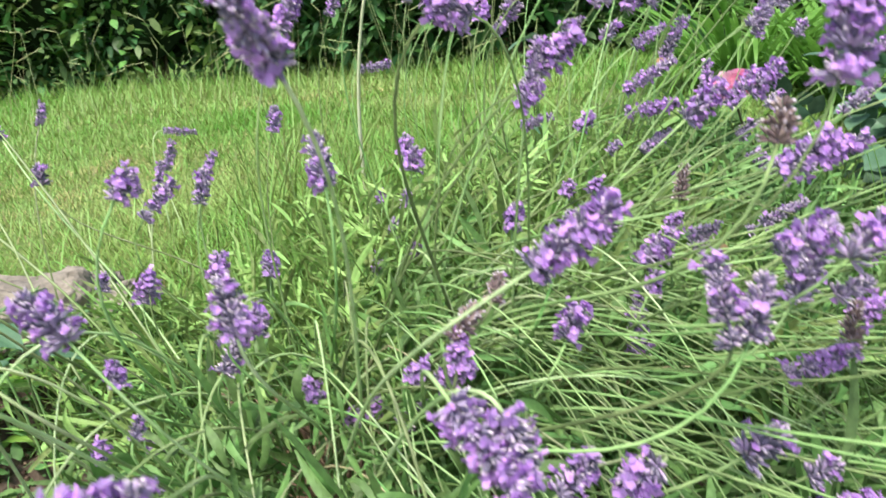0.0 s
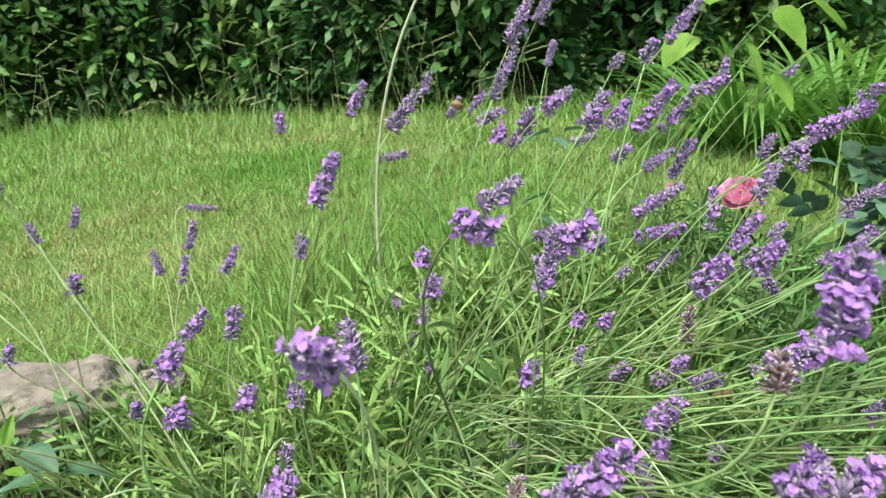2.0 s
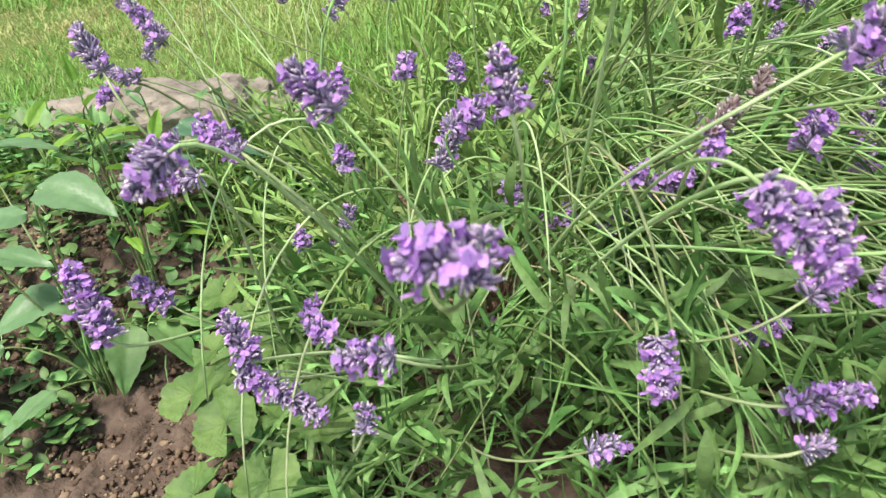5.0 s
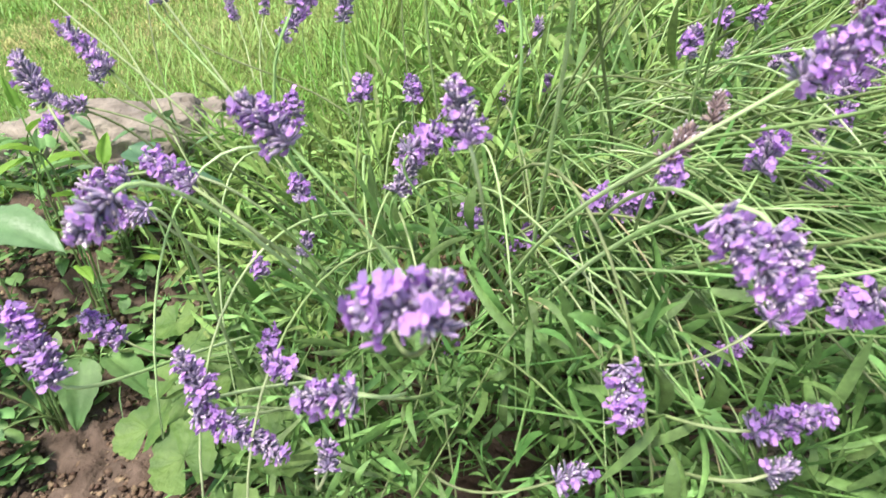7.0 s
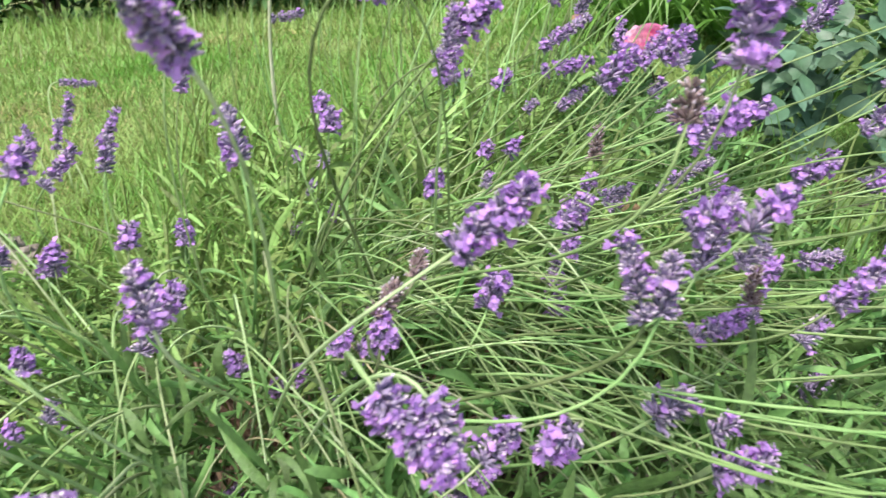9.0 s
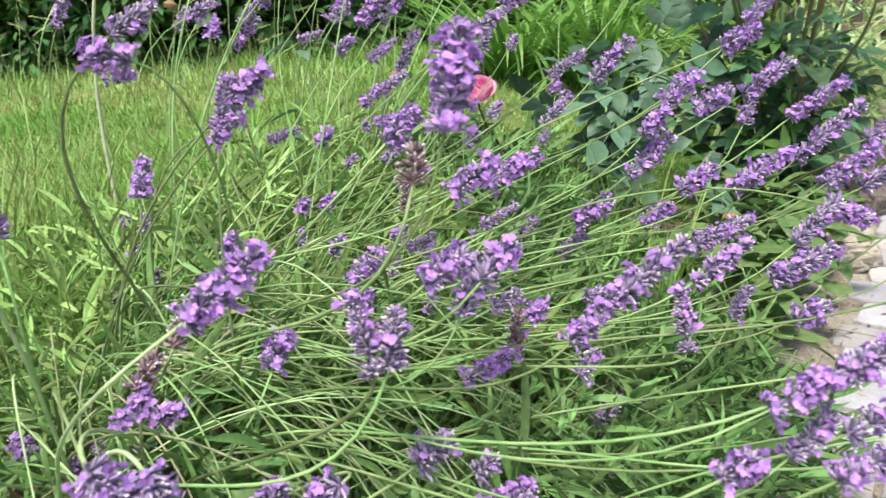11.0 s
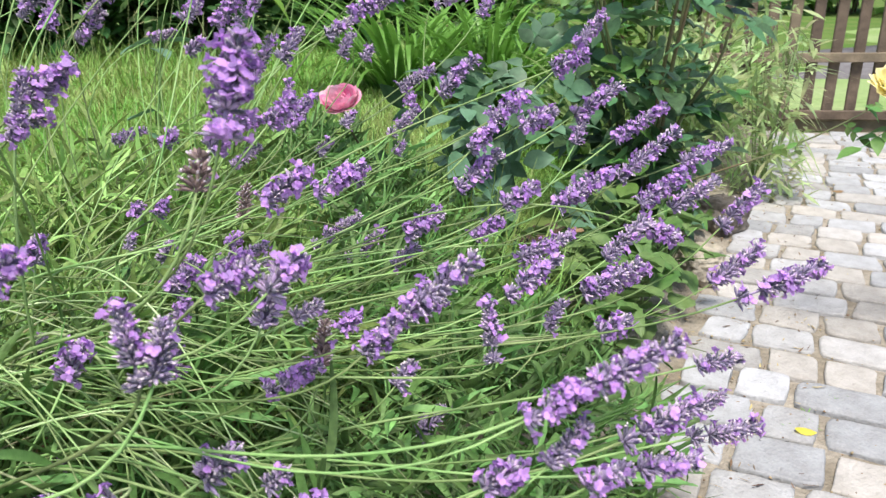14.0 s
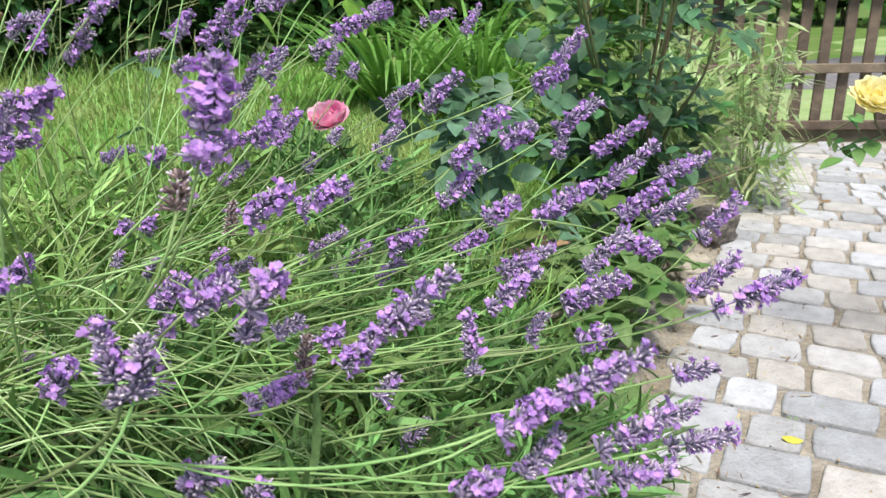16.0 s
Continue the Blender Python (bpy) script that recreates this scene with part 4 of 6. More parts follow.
lawn = [blades(34000, -1.7, 1.9, 1.3, 2.9, 0.035, 0.10, 0.0016), blades(34000, -3.0, 2.6, 2.7, 4.6, 0.05, 0.12, 0.0026),
        blades(30000, -5.2, 3.4, 4.4, 8.0, 0.06, 0.15, 0.0045), blades(5200, -0.9, 1.3, 1.4, 2.7, 0.12, 0.30, 0.0020, (0.3, 1.1)),
        blades(9000, -0.10, 1.15, 1.36, 2.30, 0.16, 0.40, 0.0030, (0.2, 1.0)), blades(5000, -5.0, 1.5, 5.6, 7.6, 0.15, 0.34, 0.004, (0.1, 0.5))]
v, f = join(lawn)
tagged(put("grass", mesh_of("grass", v, [f], GRASS)), "uneven green lawn grass with sunlit yellowish patches", "grass", kind="stuff")

DRY_GRASS = mat("dry grass", (0.50, 0.44, 0.20), 0.7, 0.3, 0.03, 50, 0, translucent=0.3, second=(0.38, 0.40, 0.15), second_scale=3)
v, f = join([blades(42000, -2.6, 0.6, 1.5, 3.9, 0.04, 0.13, 0.0017, (0.4, 1.4), True), blades(20000, -3.5, 1.0, 3.6, 6.6, 0.06, 0.15, 0.0035, (0.4, 1.4), True)])
tagged(put("dry_grass", mesh_of("dry_grass", v, [f], DRY_GRASS)), "straw coloured dry blades in worn patches of the lawn", "grass", kind="stuff")

# seeding grass stalks in front of the hedge
stalks = []
for k in range(74):
    x, y = rng.uniform(-5.0, 0.8), rng.uniform(4.2, 7.2)
    y = min(y, 7.0 - 0.28 * max(x + 2.2, 0)) - 0.1
    lean = rng.normal(0, 0.09, 2)
    tall = rng.uniform(0.25, 0.75)
    z = float(height(x, y))
    end = np.array([x + lean[0] * 2 * tall, y + lean[1] * tall, z + tall])
    pts = bezier(np.array([x, y, z]), np.array([x, y, z + tall * 0.4]), end - [lean[0] * 0.2, 0, tall * 0.3], end, 7)
    v, f, _ = tube(pts, np.linspace(0.0020, 0.0013, 7), 4)
    stalks.append((v, f))
    d = unit(pts[-1] - pts[-2] + [0.25 * rng.normal(), 0, 0])
    many = int(rng.integers(12, 22))
    far = rng.uniform(0.08, 0.18)
    for q in range(many):                                # spikelets up the head
        bv, bf = ellipsoid(0.016, 0.0034, 4, (0, 0.5, 1), (0.4, 1.0, 0.2))
        stalks.append((bv @ turn_to(unit(d + rng.normal(0, 0.28, 3)), 0).T + pts[-1] + d * far * q / many, bf))
v, f = join(stalks)
SEED = mat("seeding grass", (0.50, 0.52, 0.26), 0.7, 0.2, 0.03, 40, 0, translucent=0.2, second=(0.38, 0.45, 0.18), second_scale=2)
tagged(put("seeding_grass", mesh_of("seeding_grass", v, [f], SEED)), "tall seeding grass stalks before the hedge", "grass", kind="stuff")

tall = empty("tall_grass_stalk", (-0.16, 1.68, 0.30), "tall pale dry grass stalk at the lawn's edge", "grass stalk")
v, f, caps = tube(bezier(np.array([-0.16, 1.68, 0.30]), np.array([-0.17, 1.66, 0.62]), np.array([-0.15, 1.64, 0.90]), np.array([0.0, 1.60, 1.12]), 14), np.linspace(0.0046, 0.0028, 14), 6)
PALE_STALK = mat("bleached grass stalk", (0.64, 0.65, 0.44), 0.6, 0.15, 0.02, 40, 0.1, 200, second=(0.52, 0.56, 0.33), second_scale=8)
put("stalk", mesh_of("stalk", v, [f, caps], PALE_STALK), tall, tall.matrix_basis.inverted())

# ---------- the hedge behind the lawn ----------
def leaf_cloud(n, centre, size, low, high, slim, fn=None, up=0.3):
    """Leaves scattered over a lumpy body; each one a pointed, folded blade."""
    d = unit(rng.normal(0, 1, (n, 3)))
    P = d * rng.uniform(0.72, 1.05, n)[:, None] * np.asarray(size) + np.asarray(centre)
    D = unit(d * [1, 1, 0.6] + rng.normal(0, 0.55, (n, 3)) + [0, 0, up - 0.35])
    S = unit(np.cross(D, rng.normal(0, 0.4, (n, 3)) + [0, 0, 1]))
    L = rng.uniform(low, high, n)
    return ribbons(P, D, S, L, L * slim, rng.uniform(0.0, 0.4, n), (0.12, 0.95, 0.9, 0.05), 0.0, (0, 0.3, 0.62, 1))


def shrub(name, label, x, y, wide, deep, tall, n, low, high, slim, material, light=0.0, inner=True, category="shrub", bark=WOODY):
    z = float(height(x, y))
    thing = empty(name, (x, y, z), label, category)
    undo = thing.matrix_basis.inverted()
    trunk = []
    for k in range(7):
        a = 2 * math.pi * k / 7 + rng.uniform(-0.3, 0.3)
        root = np.array([x + 0.10 * wide * math.cos(a), y + 0.10 * deep * math.sin(a), z - 0.03])
        end = np.array([x + 0.55 * wide * math.cos(a), y + 0.5 * deep * math.sin(a), z + tall * rng.uniform(0.55, 0.9)])
        trunk.append(tube(bezier(root, root + [0, 0, 0.4 * tall], end - [0, 0, 0.2 * tall], end, 8), np.linspace(0.022, 0.006, 8) * min(1.0, wide / 0.9), 6)[:2])
    v, f = join(trunk)
    put("trunk", mesh_of("trunk", v, [f], bark), thing, undo)
    dark, lit = [], []
    for k in range(44):
        a, b = rng.uniform(0, 2 * math.pi), rng.random()
        c = np.array([x + wide * 0.72 * math.cos(a) * math.sqrt(rng.random()), y + deep * 0.7 * math.sin(a) * math.sqrt(rng.random()), z + tall * (0.04 + 0.90 * b)])
        size = np.array([wide, deep, tall * 0.6]) * rng.uniform(0.22, 0.42)
        cloud = leaf_cloud(n // 44, c, size, low, high, slim)
        (lit if rng.random() < light else dark).append(cloud)
    if dark:
        v, f = join(dark)
        put("crown", mesh_of("crown", v, [f], material), thing, undo)["kind"] = "stuff"
    if lit:
        v, f = join(lit)
        put("young_growth", mesh_of("young_growth", v, [f], HEDGE_LIGHT), thing, undo, "lighter young leaves")["kind"] = "stuff"
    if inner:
        # dark lumpy body within the leaves, standing in for the shade there
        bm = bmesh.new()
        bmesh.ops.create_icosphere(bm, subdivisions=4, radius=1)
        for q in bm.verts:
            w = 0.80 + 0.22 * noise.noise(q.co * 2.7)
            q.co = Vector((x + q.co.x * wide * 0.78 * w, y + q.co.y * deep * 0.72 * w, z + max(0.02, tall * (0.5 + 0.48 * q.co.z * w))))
        ob = part("inner_shade", bm, SHADE, thing, "dark body standing in for the shade inside")
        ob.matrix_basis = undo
    return thing


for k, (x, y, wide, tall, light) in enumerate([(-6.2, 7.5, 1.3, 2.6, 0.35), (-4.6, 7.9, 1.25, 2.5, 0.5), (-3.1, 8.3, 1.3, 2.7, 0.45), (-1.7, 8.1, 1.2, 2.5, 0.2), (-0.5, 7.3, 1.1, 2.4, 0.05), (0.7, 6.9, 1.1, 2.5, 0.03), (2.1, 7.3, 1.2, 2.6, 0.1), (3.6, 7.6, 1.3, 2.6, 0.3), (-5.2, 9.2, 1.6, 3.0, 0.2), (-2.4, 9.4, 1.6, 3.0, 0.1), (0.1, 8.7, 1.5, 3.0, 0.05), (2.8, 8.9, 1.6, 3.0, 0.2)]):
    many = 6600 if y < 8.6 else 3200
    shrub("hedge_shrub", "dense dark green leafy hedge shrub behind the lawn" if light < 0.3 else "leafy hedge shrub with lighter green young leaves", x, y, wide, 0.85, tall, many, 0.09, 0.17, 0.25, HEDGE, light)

# ---------- the daylily clump ----------
def strap_leaf(seed, material):
    r = np.random.default_rng(seed)
    v, f = ribbons([(0, 0, 0)], [unit((0.50 + 0.25 * r.random(), 0, 1.0))], [(0, 1, 0)], [r.uniform(0.8, 1.2)], [r.uniform(0.008, 0.013)], [r.uniform(0.4, 1.0)], (0.8, 1, 1, 1, 0.95, 0.85, 0.7, 0.45, 0.04), 0.3)
    return mesh_of("strap_leaf", v, [f], material)


STRAPS = [strap_leaf(k, STRAP) for k in range(14)]
PALE_STRAPS = [strap_leaf(k, STRAP_PALE) for k in range(14)]


def strap_clump(x, y, n, tall, label, leaves=STRAPS):
    z = float(height(x, y))
    thing = empty("daylily", (x, y, z), label, "daylily", "daylily clumps")
    for k in range(n):
        a, far = rng.uniform(0, 2 * math.pi), 0.16 * rng.random()
        m = Matrix.Translation((far * math.cos(a), far * math.sin(a), -0.02)) @ Matrix.Rotation(a + rng.normal(0, 0.4), 4, "Z") @ Matrix.Scale(tall * rng.uniform(0.6, 1.05), 4)
        put("strap_leaf", leaves[k % 14], thing, m)
    return thing


for x, y, n, tall in ((1.60, 3.9, 170, 1.30), (2.25, 4.2, 150, 1.35), (2.35, 3.5, 130, 1.1), (2.00, 3.6, 130, 1.25), (2.95, 3.75, 110, 1.1)):
    strap_clump(x, y, n, tall, "daylily clump with long arching bright green strap leaves")

for x, y, n, tall in ((2.35, 2.95, 120, 1.2), (2.75, 3.05, 130, 1.35), (3.05, 3.2, 110, 1.15)):
    strap_clump(x, y, n, tall, "pale yellow green strap leaved clump behind the rose bush", PALE_STRAPS)

# ---------- roses ----------
def leaf_fans(P, D, size, r, slim=0.31):
    """Compound leaves of five leaflets, many at once."""
    out = []
    N = len(P)
    side = unit(np.cross(D, np.array([0, -0.25, 1.0]) + r.normal(0, 0.45, (N, 3))))
    for q, (s, a) in enumerate(((1.0, 0), (0.62, 0.95), (0.62, -0.95), (0.30, 1.05), (0.30, -1.05))):
        p = P + D * (size * s)[:, None] + np.array([0, 0, -0.25]) * (size * s * s)[:, None]
        d = unit(D * math.cos(a) + side * math.sin(a) + r.normal(0, 0.12, (N, 3)))
        sd = unit(np.cross(d, np.cross(side, D)))
        L = size * r.uniform(0.55, 0.75, N) * (1.1 if q == 0 else 0.9)
        out.append(ribbons(p, d, sd, L, L * slim, r.uniform(0.0, 0.45, N), (0.12, 0.80, 1.0, 0.90, 0.52, 0.03), 0.22))
    v0, f0 = ribbons(P, D, side, size, 0.0016, 0.25, (1, 1, 1, 0.6))
    return join(out + [(v0, f0)])


def rose_flower(thing, place, width, cup, material, facing=(0, -0.3, 1)):
    """Shells of cupped petals, one in another; the inner ones close over the middle, the rims roll outwards."""
    r = np.random.default_rng(5)
    shut = ((4, 0.30, 2.55), (5, 0.44, 2.35), (6, 0.58, 2.12), (6, 0.72, 1.92), (7, 0.86, 1.72), (6, 0.98, 1.52), (5, 1.06, 1.28))
    wide = ((3, 0.30, 2.40), (4, 0.50, 2.05), (5, 0.72, 1.70), (6, 0.94, 1.38), (6, 1.14, 1.12), (5, 1.25, 0.92))
    pieces = []
    for ring, (n, size, close) in enumerate(shut if cup > 0.5 else wide):
        for k in range(n):
            a = 2 * math.pi * (k + 0.5 * (ring % 2)) / n + r.uniform(-0.25, 0.25)
            gu, gv = np.meshgrid(np.linspace(-1, 1, 11), np.linspace(0, 1, 9), indexing="ij")
            ang = a + gu * (2.5 * math.pi / n) * 0.52 * np.sin(0.25 + 1.5 * gv)
            rim = 1 - 0.13 * gu**2 - 0.04 * np.cos(gu * 5 + r.uniform(0, 6))
            th = close * r.uniform(0.93, 1.05) * gv * rim
            roll = np.clip(gv - 0.78, 0, 1) * (0.40 + 0.45 * ring / 5) * r.uniform(0.4, 1.6)
            rad = width * 0.5 * size * (1 + roll + (0.05 if cup > 0.5 else 0.10) * np.sin(gu * 6 + r.uniform(0, 6)) * gv**2) * r.uniform(0.94, 1.06)
            v = np.stack([rad * np.sin(th) * np.cos(ang), rad * np.sin(th) * np.sin(ang), rad * 0.95 * (1 - np.cos(th)) - rad * 0.15 - roll * rad * 0.4], -1).reshape(-1, 3)
            v = v @ np.array(Euler((r.normal(0, 0.09), r.normal(0, 0.09), 0)).to_matrix()).T
            i = (np.arange(10)[:, None] * 9 + np.arange(8)[None]).ravel()
            pieces.append((v, np.stack([i, i + 9, i + 10, i + 1], -1)))
    m = Matrix.Translation(place) @ frame_of(facing)
    undo = thing.matrix_basis.inverted()
    for k, (v, f) in enumerate(pieces):
        put("petal", mesh_of("petal", v, [f], material), thing, undo @ m)
    sepal, sf = ellipsoid(width * 0.22, width * 0.11, 8, (0, 0.4, 0.8, 1), (0.35, 0.9, 1.0, 0.8))
    put("rose_hip", mesh_of("rose_hip", sepal - [0, 0, width * 0.24], [sf], CANE), thing, undo @ m)


def cane(thing, pts, r0, r1, name="cane"):
    v, f, caps = tube(pts, np.linspace(r0, r1, len(pts)), 7)
    return put(name, mesh_of(name, v, [f, caps], CANE), thing, thing.matrix_basis.inverted())


def rose_bush(name, label, place, canes, leaves, spread, tall, light_share):
    thing = empty(name, place, label, "rose bush")
    undo = thing.matrix_basis.inverted()
    r = np.random.default_rng(21)
    P, D = [], []
    for k in range(canes):
        a = 2 * math.pi * k / canes + r.uniform(-0.3, 0.3)
        root = np.array(place) + [0.06 * math.cos(a), 0.06 * math.sin(a), -0.02]
        end = np.array(place) + [spread[0] * math.cos(a) * r.uniform(0.4, 1), spread[1] * math.sin(a) * r.uniform(0.4, 1), tall * r.uniform(0.65, 1.05)]
        pts = bezier(root, root + [0, 0, tall * 0.5], end - [0, 0, tall * 0.3], end, 14)
        cane(thing, pts, 0.0085, 0.0035)
        for q in range(leaves // canes):
            t = r.uniform(0.06, 1.0)
            p = pts[int(t * 13)]
            az = r.uniform(0, 2 * math.pi)
            P.append(p)
            D.append(unit(np.array([math.cos(az), math.sin(az), r.uniform(-0.55, 0.5)])))
    P, D = np.array(P), np.array(D)
    P = P + D * r.uniform(0.0, 0.13, len(P))[:, None]
    pick = r.random(len(P)) < light_share
    for name, m, sel in (("crown", ROSE_LEAF, ~pick), ("young_growth", ROSE_LIGHT, pick)):
        if sel.any():
            v, f = leaf_fans(P[sel], D[sel], r.uniform(0.095, 0.14, sel.sum()), r)
            put(name, mesh_of(name, v, [f], m), thing, undo, "" if name == "crown" else "fresh light green leaves")["kind"] = "stuff"
    return thing


rose = rose_bush("rose_bush", "rose bush with glossy dark green leaves beside the path", (1.78, 1.98, 0.05), 12, 172, (0.37, 0.36), 1.16, 0.16)
pink = empty("pink_rose", (0.95, 1.80, 0.06), "pink rose in full bloom on a leafy stem over the lawn", "rose")
cane(pink, bezier(np.array([0.95, 1.80, 0.05]), np.array([0.9, 1.75, 0.4]), np.array([0.66, 1.58, 0.45]), np.array([0.64, 1.57, 0.632]), 14), 0.004, 0.0025)
rose_flower(pink, (0.640, 1.566, 0.622), 0.076, 1.0, PINK, (-0.30, -0.42, 0.85))
r2 = np.random.default_rng(4)
P = np.array([[1.00, 1.56, 0.60], [0.97, 1.50, 0.56], [1.05, 1.62, 0.52], [0.98, 1.60, 0.64], [1.10, 1.58, 0.62], [1.08, 1.66, 0.44], [1.14, 1.60, 0.68], [1.18, 1.66, 0.58], [0.92, 1.72, 0.40], [0.86, 1.70, 0.48]])
v, f = leaf_fans(P, unit(np.array([[-1, -0.3, 0.1], [-0.8, -0.6, -0.2], [-0.9, -0.5, -0.1], [-0.6, 0.2, 0.3], [-0.6, -0.9, 0.2], [-0.8, -0.6, 0.1], [-0.9, 0.1, 0.0], [-0.7, -0.8, 0.2], [-0.5, -0.9, 0.1], [-0.9, -0.6, 0.2]])), np.full(10, 0.115), r2)
put("crown", mesh_of("crown", v, [f], GLAUCOUS), pink, pink.matrix_basis.inverted(), "blue green rose leaves")

g = np.random.default_rng(12)
P = np.array([1.10, 1.74, 0.42]) + g.normal(0, 1, (30, 3)) * [0.15, 0.12, 0.12]
D = unit(P - np.array([1.12, 1.80, 0.34]) + g.normal(0, 0.12, (30, 3)))
P2 = np.array([1.02, 1.66, 0.50]) + g.normal(0, 1, (18, 3)) * [0.08, 0.06, 0.08]
D2 = unit(np.array([-0.5, -0.7, -0.1]) + g.normal(0, 0.45, (18, 3)))
v, f = join([leaf_fans(P, D, g.uniform(0.085, 0.12, 30), g), leaf_fans(P2, D2, g.uniform(0.08, 0.105, 18), g, 0.37)])
put("low_leaves", mesh_of("low_leaves", v, [f], GLAUCOUS), pink, pink.matrix_basis.inverted(), "blue green rose leaves")["kind"] = "stuff"

yellow = empty("yellow_rose", (2.25, 1.0, 0.0), "yellow rose on a thin leafy stem over the path", "rose")
cane(yellow, bezier(np.array([2.25, 1.0, 0.0]), np.array([2.2, 1.0, 0.5]), np.array([1.79, 1.09, 0.45]), np.array([1.755, 1.090, 0.63]), 14), 0.004, 0.0025)
rose_flower(yellow, (1.760, 1.090, 0.645), 0.092, 0.2, YELLOW, (-0.35, -0.5, 0.8))
v, f = leaf_fans(np.array([[1.80, 1.09, 0.56], [1.85, 1.08, 0.50], [1.95, 1.06, 0.5]]), unit(np.array([[-0.9, 0.3, -0.3], [0.6, -0.6, 0.2], [0.5, 0.8, 0.2]])), np.full(3, 0.09), r2)
put("crown", mesh_of("crown", v, [f], ROSE_LIGHT), yellow, yellow.matrix_basis.inverted())

# a long leafy shoot that hangs out over the path
shoot = empty("rose_shoot", (1.50, 1.75, 0.05), "long thin rose shoot with light leaves reaching over the path", "rose")
line = bezier(np.array([1.50, 1.75, 0.05]), np.array([1.35, 1.45, 0.45]), np.array([1.30, 1.12, 0.44]), np.array([1.80, 1.18, 0.58]), 18)
cane(shoot, line, 0.004, 0.0016)
pick = line[[7, 9, 11, 13, 14, 16, 17, 17]]
v, f = leaf_fans(pick, unit(np.array([[0.5, 0.3, -0.5], [0.3, -0.6, -0.6], [0.7, 0.4, -0.3], [0.4, -0.5, 0.5], [0.8, 0.5, -0.2], [0.5, -0.6, -0.4], [0.9, 0.2, 0.4], [0.8, 0.3, 0.0]])), np.full(8, 0.042), r2)
put("crown", mesh_of("crown", v, [f], ROSE_LIGHT), shoot, shoot.matrix_basis.inverted())

# ---------- the pale shrub by the fence ----------
shrub("pale_shrub", "pale yellow green shrub with narrow leaves by the path", 2.60, 2.24, 0.17, 0.22, 0.88, 620, 0.06, 0.11, 0.085, SALLOW, 0, False, bark=STEM)
shrub("pale_shrub", "pale yellow green shrub with narrow leaves by the path", 2.40, 2.50, 0.17, 0.24, 0.80, 480, 0.06, 0.11, 0.085, SALLOW, 0, False, bark=STEM)
shrub("garden_shrub", "leafy green shrub behind the rose bush", 3.1, 3.7, 0.6, 0.4, 1.3, 2600, 0.05, 0.10, 0.22, HEDGE_LIGHT, 0.4, False)

# ---------- the fence ----------
F0, FD = np.array([4.09, 3.20]), unit((0.87, -0.49))
fence = empty("picket_fence", (*F0, 0.0), "brown weathered wooden picket fence with flat rails", "fence")
fundo = fence.matrix_basis.inverted()


def board(lx, ly, lz, chamfer=0.004):
    bm = bmesh.new()
    bmesh.ops.create_cube(bm, size=1)
    bmesh.ops.scale(bm, vec=(lx, ly, lz), verts=bm.verts)
    bmesh.ops.bevel(bm, geom=bm.edges[:], offset=chamfer, segments=1, affect="EDGES")
    me = bpy.data.meshes.new("board")
    bm.to_mesh(me)
    bm.free()
    me.materials.append(FENCE)
    return me


fang = math.atan2(FD[1], FD[0])
PICKET, RAIL = board(0.062, 0.02, 0.98), board(4.9, 0.035, 0.055)
for k in range(-6, 32):
    c = F0 + FD * (k * 0.128)
    put("picket", PICKET, fence, fundo @ pose(c[0], c[1], 0.54, 0, random.uniform(-0.6, 0.6), math.degrees(fang)))
back = np.array([-FD[1], FD[0]]) * 0.030
for z in (0.10, 0.44, 0.88):
    c = F0 + FD * 1.65 - back
    put("rail", RAIL, fence, fundo @ pose(c[0], c[1], z, 0, 0, math.degrees(fang)))
# one dark board stands for the sill and the shade under the pickets
SILL = board(4.9, 0.06, 0.08)
c = F0 + FD * 1.65 + back * 0.4
put("sill", SILL, fence, fundo @ pose(c[0], c[1], 0.035, 0, 0, math.degrees(fang)))
POST = board(0.09, 0.09, 1.1, 0.008)
for k in (-0.75, 1.6, 3.9):
    c = F0 + FD * k + back * 2.2
    put("post", POST, fence, fundo @ pose(c[0], c[1], 0.53, 0, 0, math.degrees(fang)))

# beyond the fence: grass and a grey road
nrm = np.array([-FD[1], FD[0]])
for near, far in ((0.25, 2.55), (6.55, 40.0)):
    v, f = sheet(np.linspace(-30, 40, 40), np.linspace(near, far, 12), lambda a, b: 0.008 + 0.006 * np.sin(a * 3) * np.cos(b * 2))
    q = F0 + FD * v[:, :1] + nrm * v[:, 1:2]
    tagged(put("meadow", mesh_of("meadow", np.concatenate([q, v[:, 2:]], 1), [f], MEADOW)), "bright green meadow beyond the fence", "meadow", kind="structure")
c = [F0 + FD * a + nrm * b for a, b in ((-30, 2.6), (40, 2.6), (40, 6.5), (-30, 6.5))]
v = np.array([[*q, 0.012] for q in c])
tagged(put("road", mesh_of("road", np.concatenate([v, v - [0, 0, 0.1]]), [np.array([[0, 1, 2, 3], [7, 6, 5, 4], [0, 4, 5, 1], [1, 5, 6, 2], [2, 6, 7, 3], [3, 7, 4, 0]])], ASPHALT, False)), "grey road beyond the fence", "road", kind="structure")
for k, (x, y) in enumerate([(13, 17), (17, 14), (21, 11), (9, 20), (25, 7), (28, 3)]):
    shrub("far_shrub", "far green shrub beyond the road", x, y, 3.2, 2.5, 5.0, 2600, 0.25, 0.45, 0.3, HEDGE_LIGHT, 0.4)

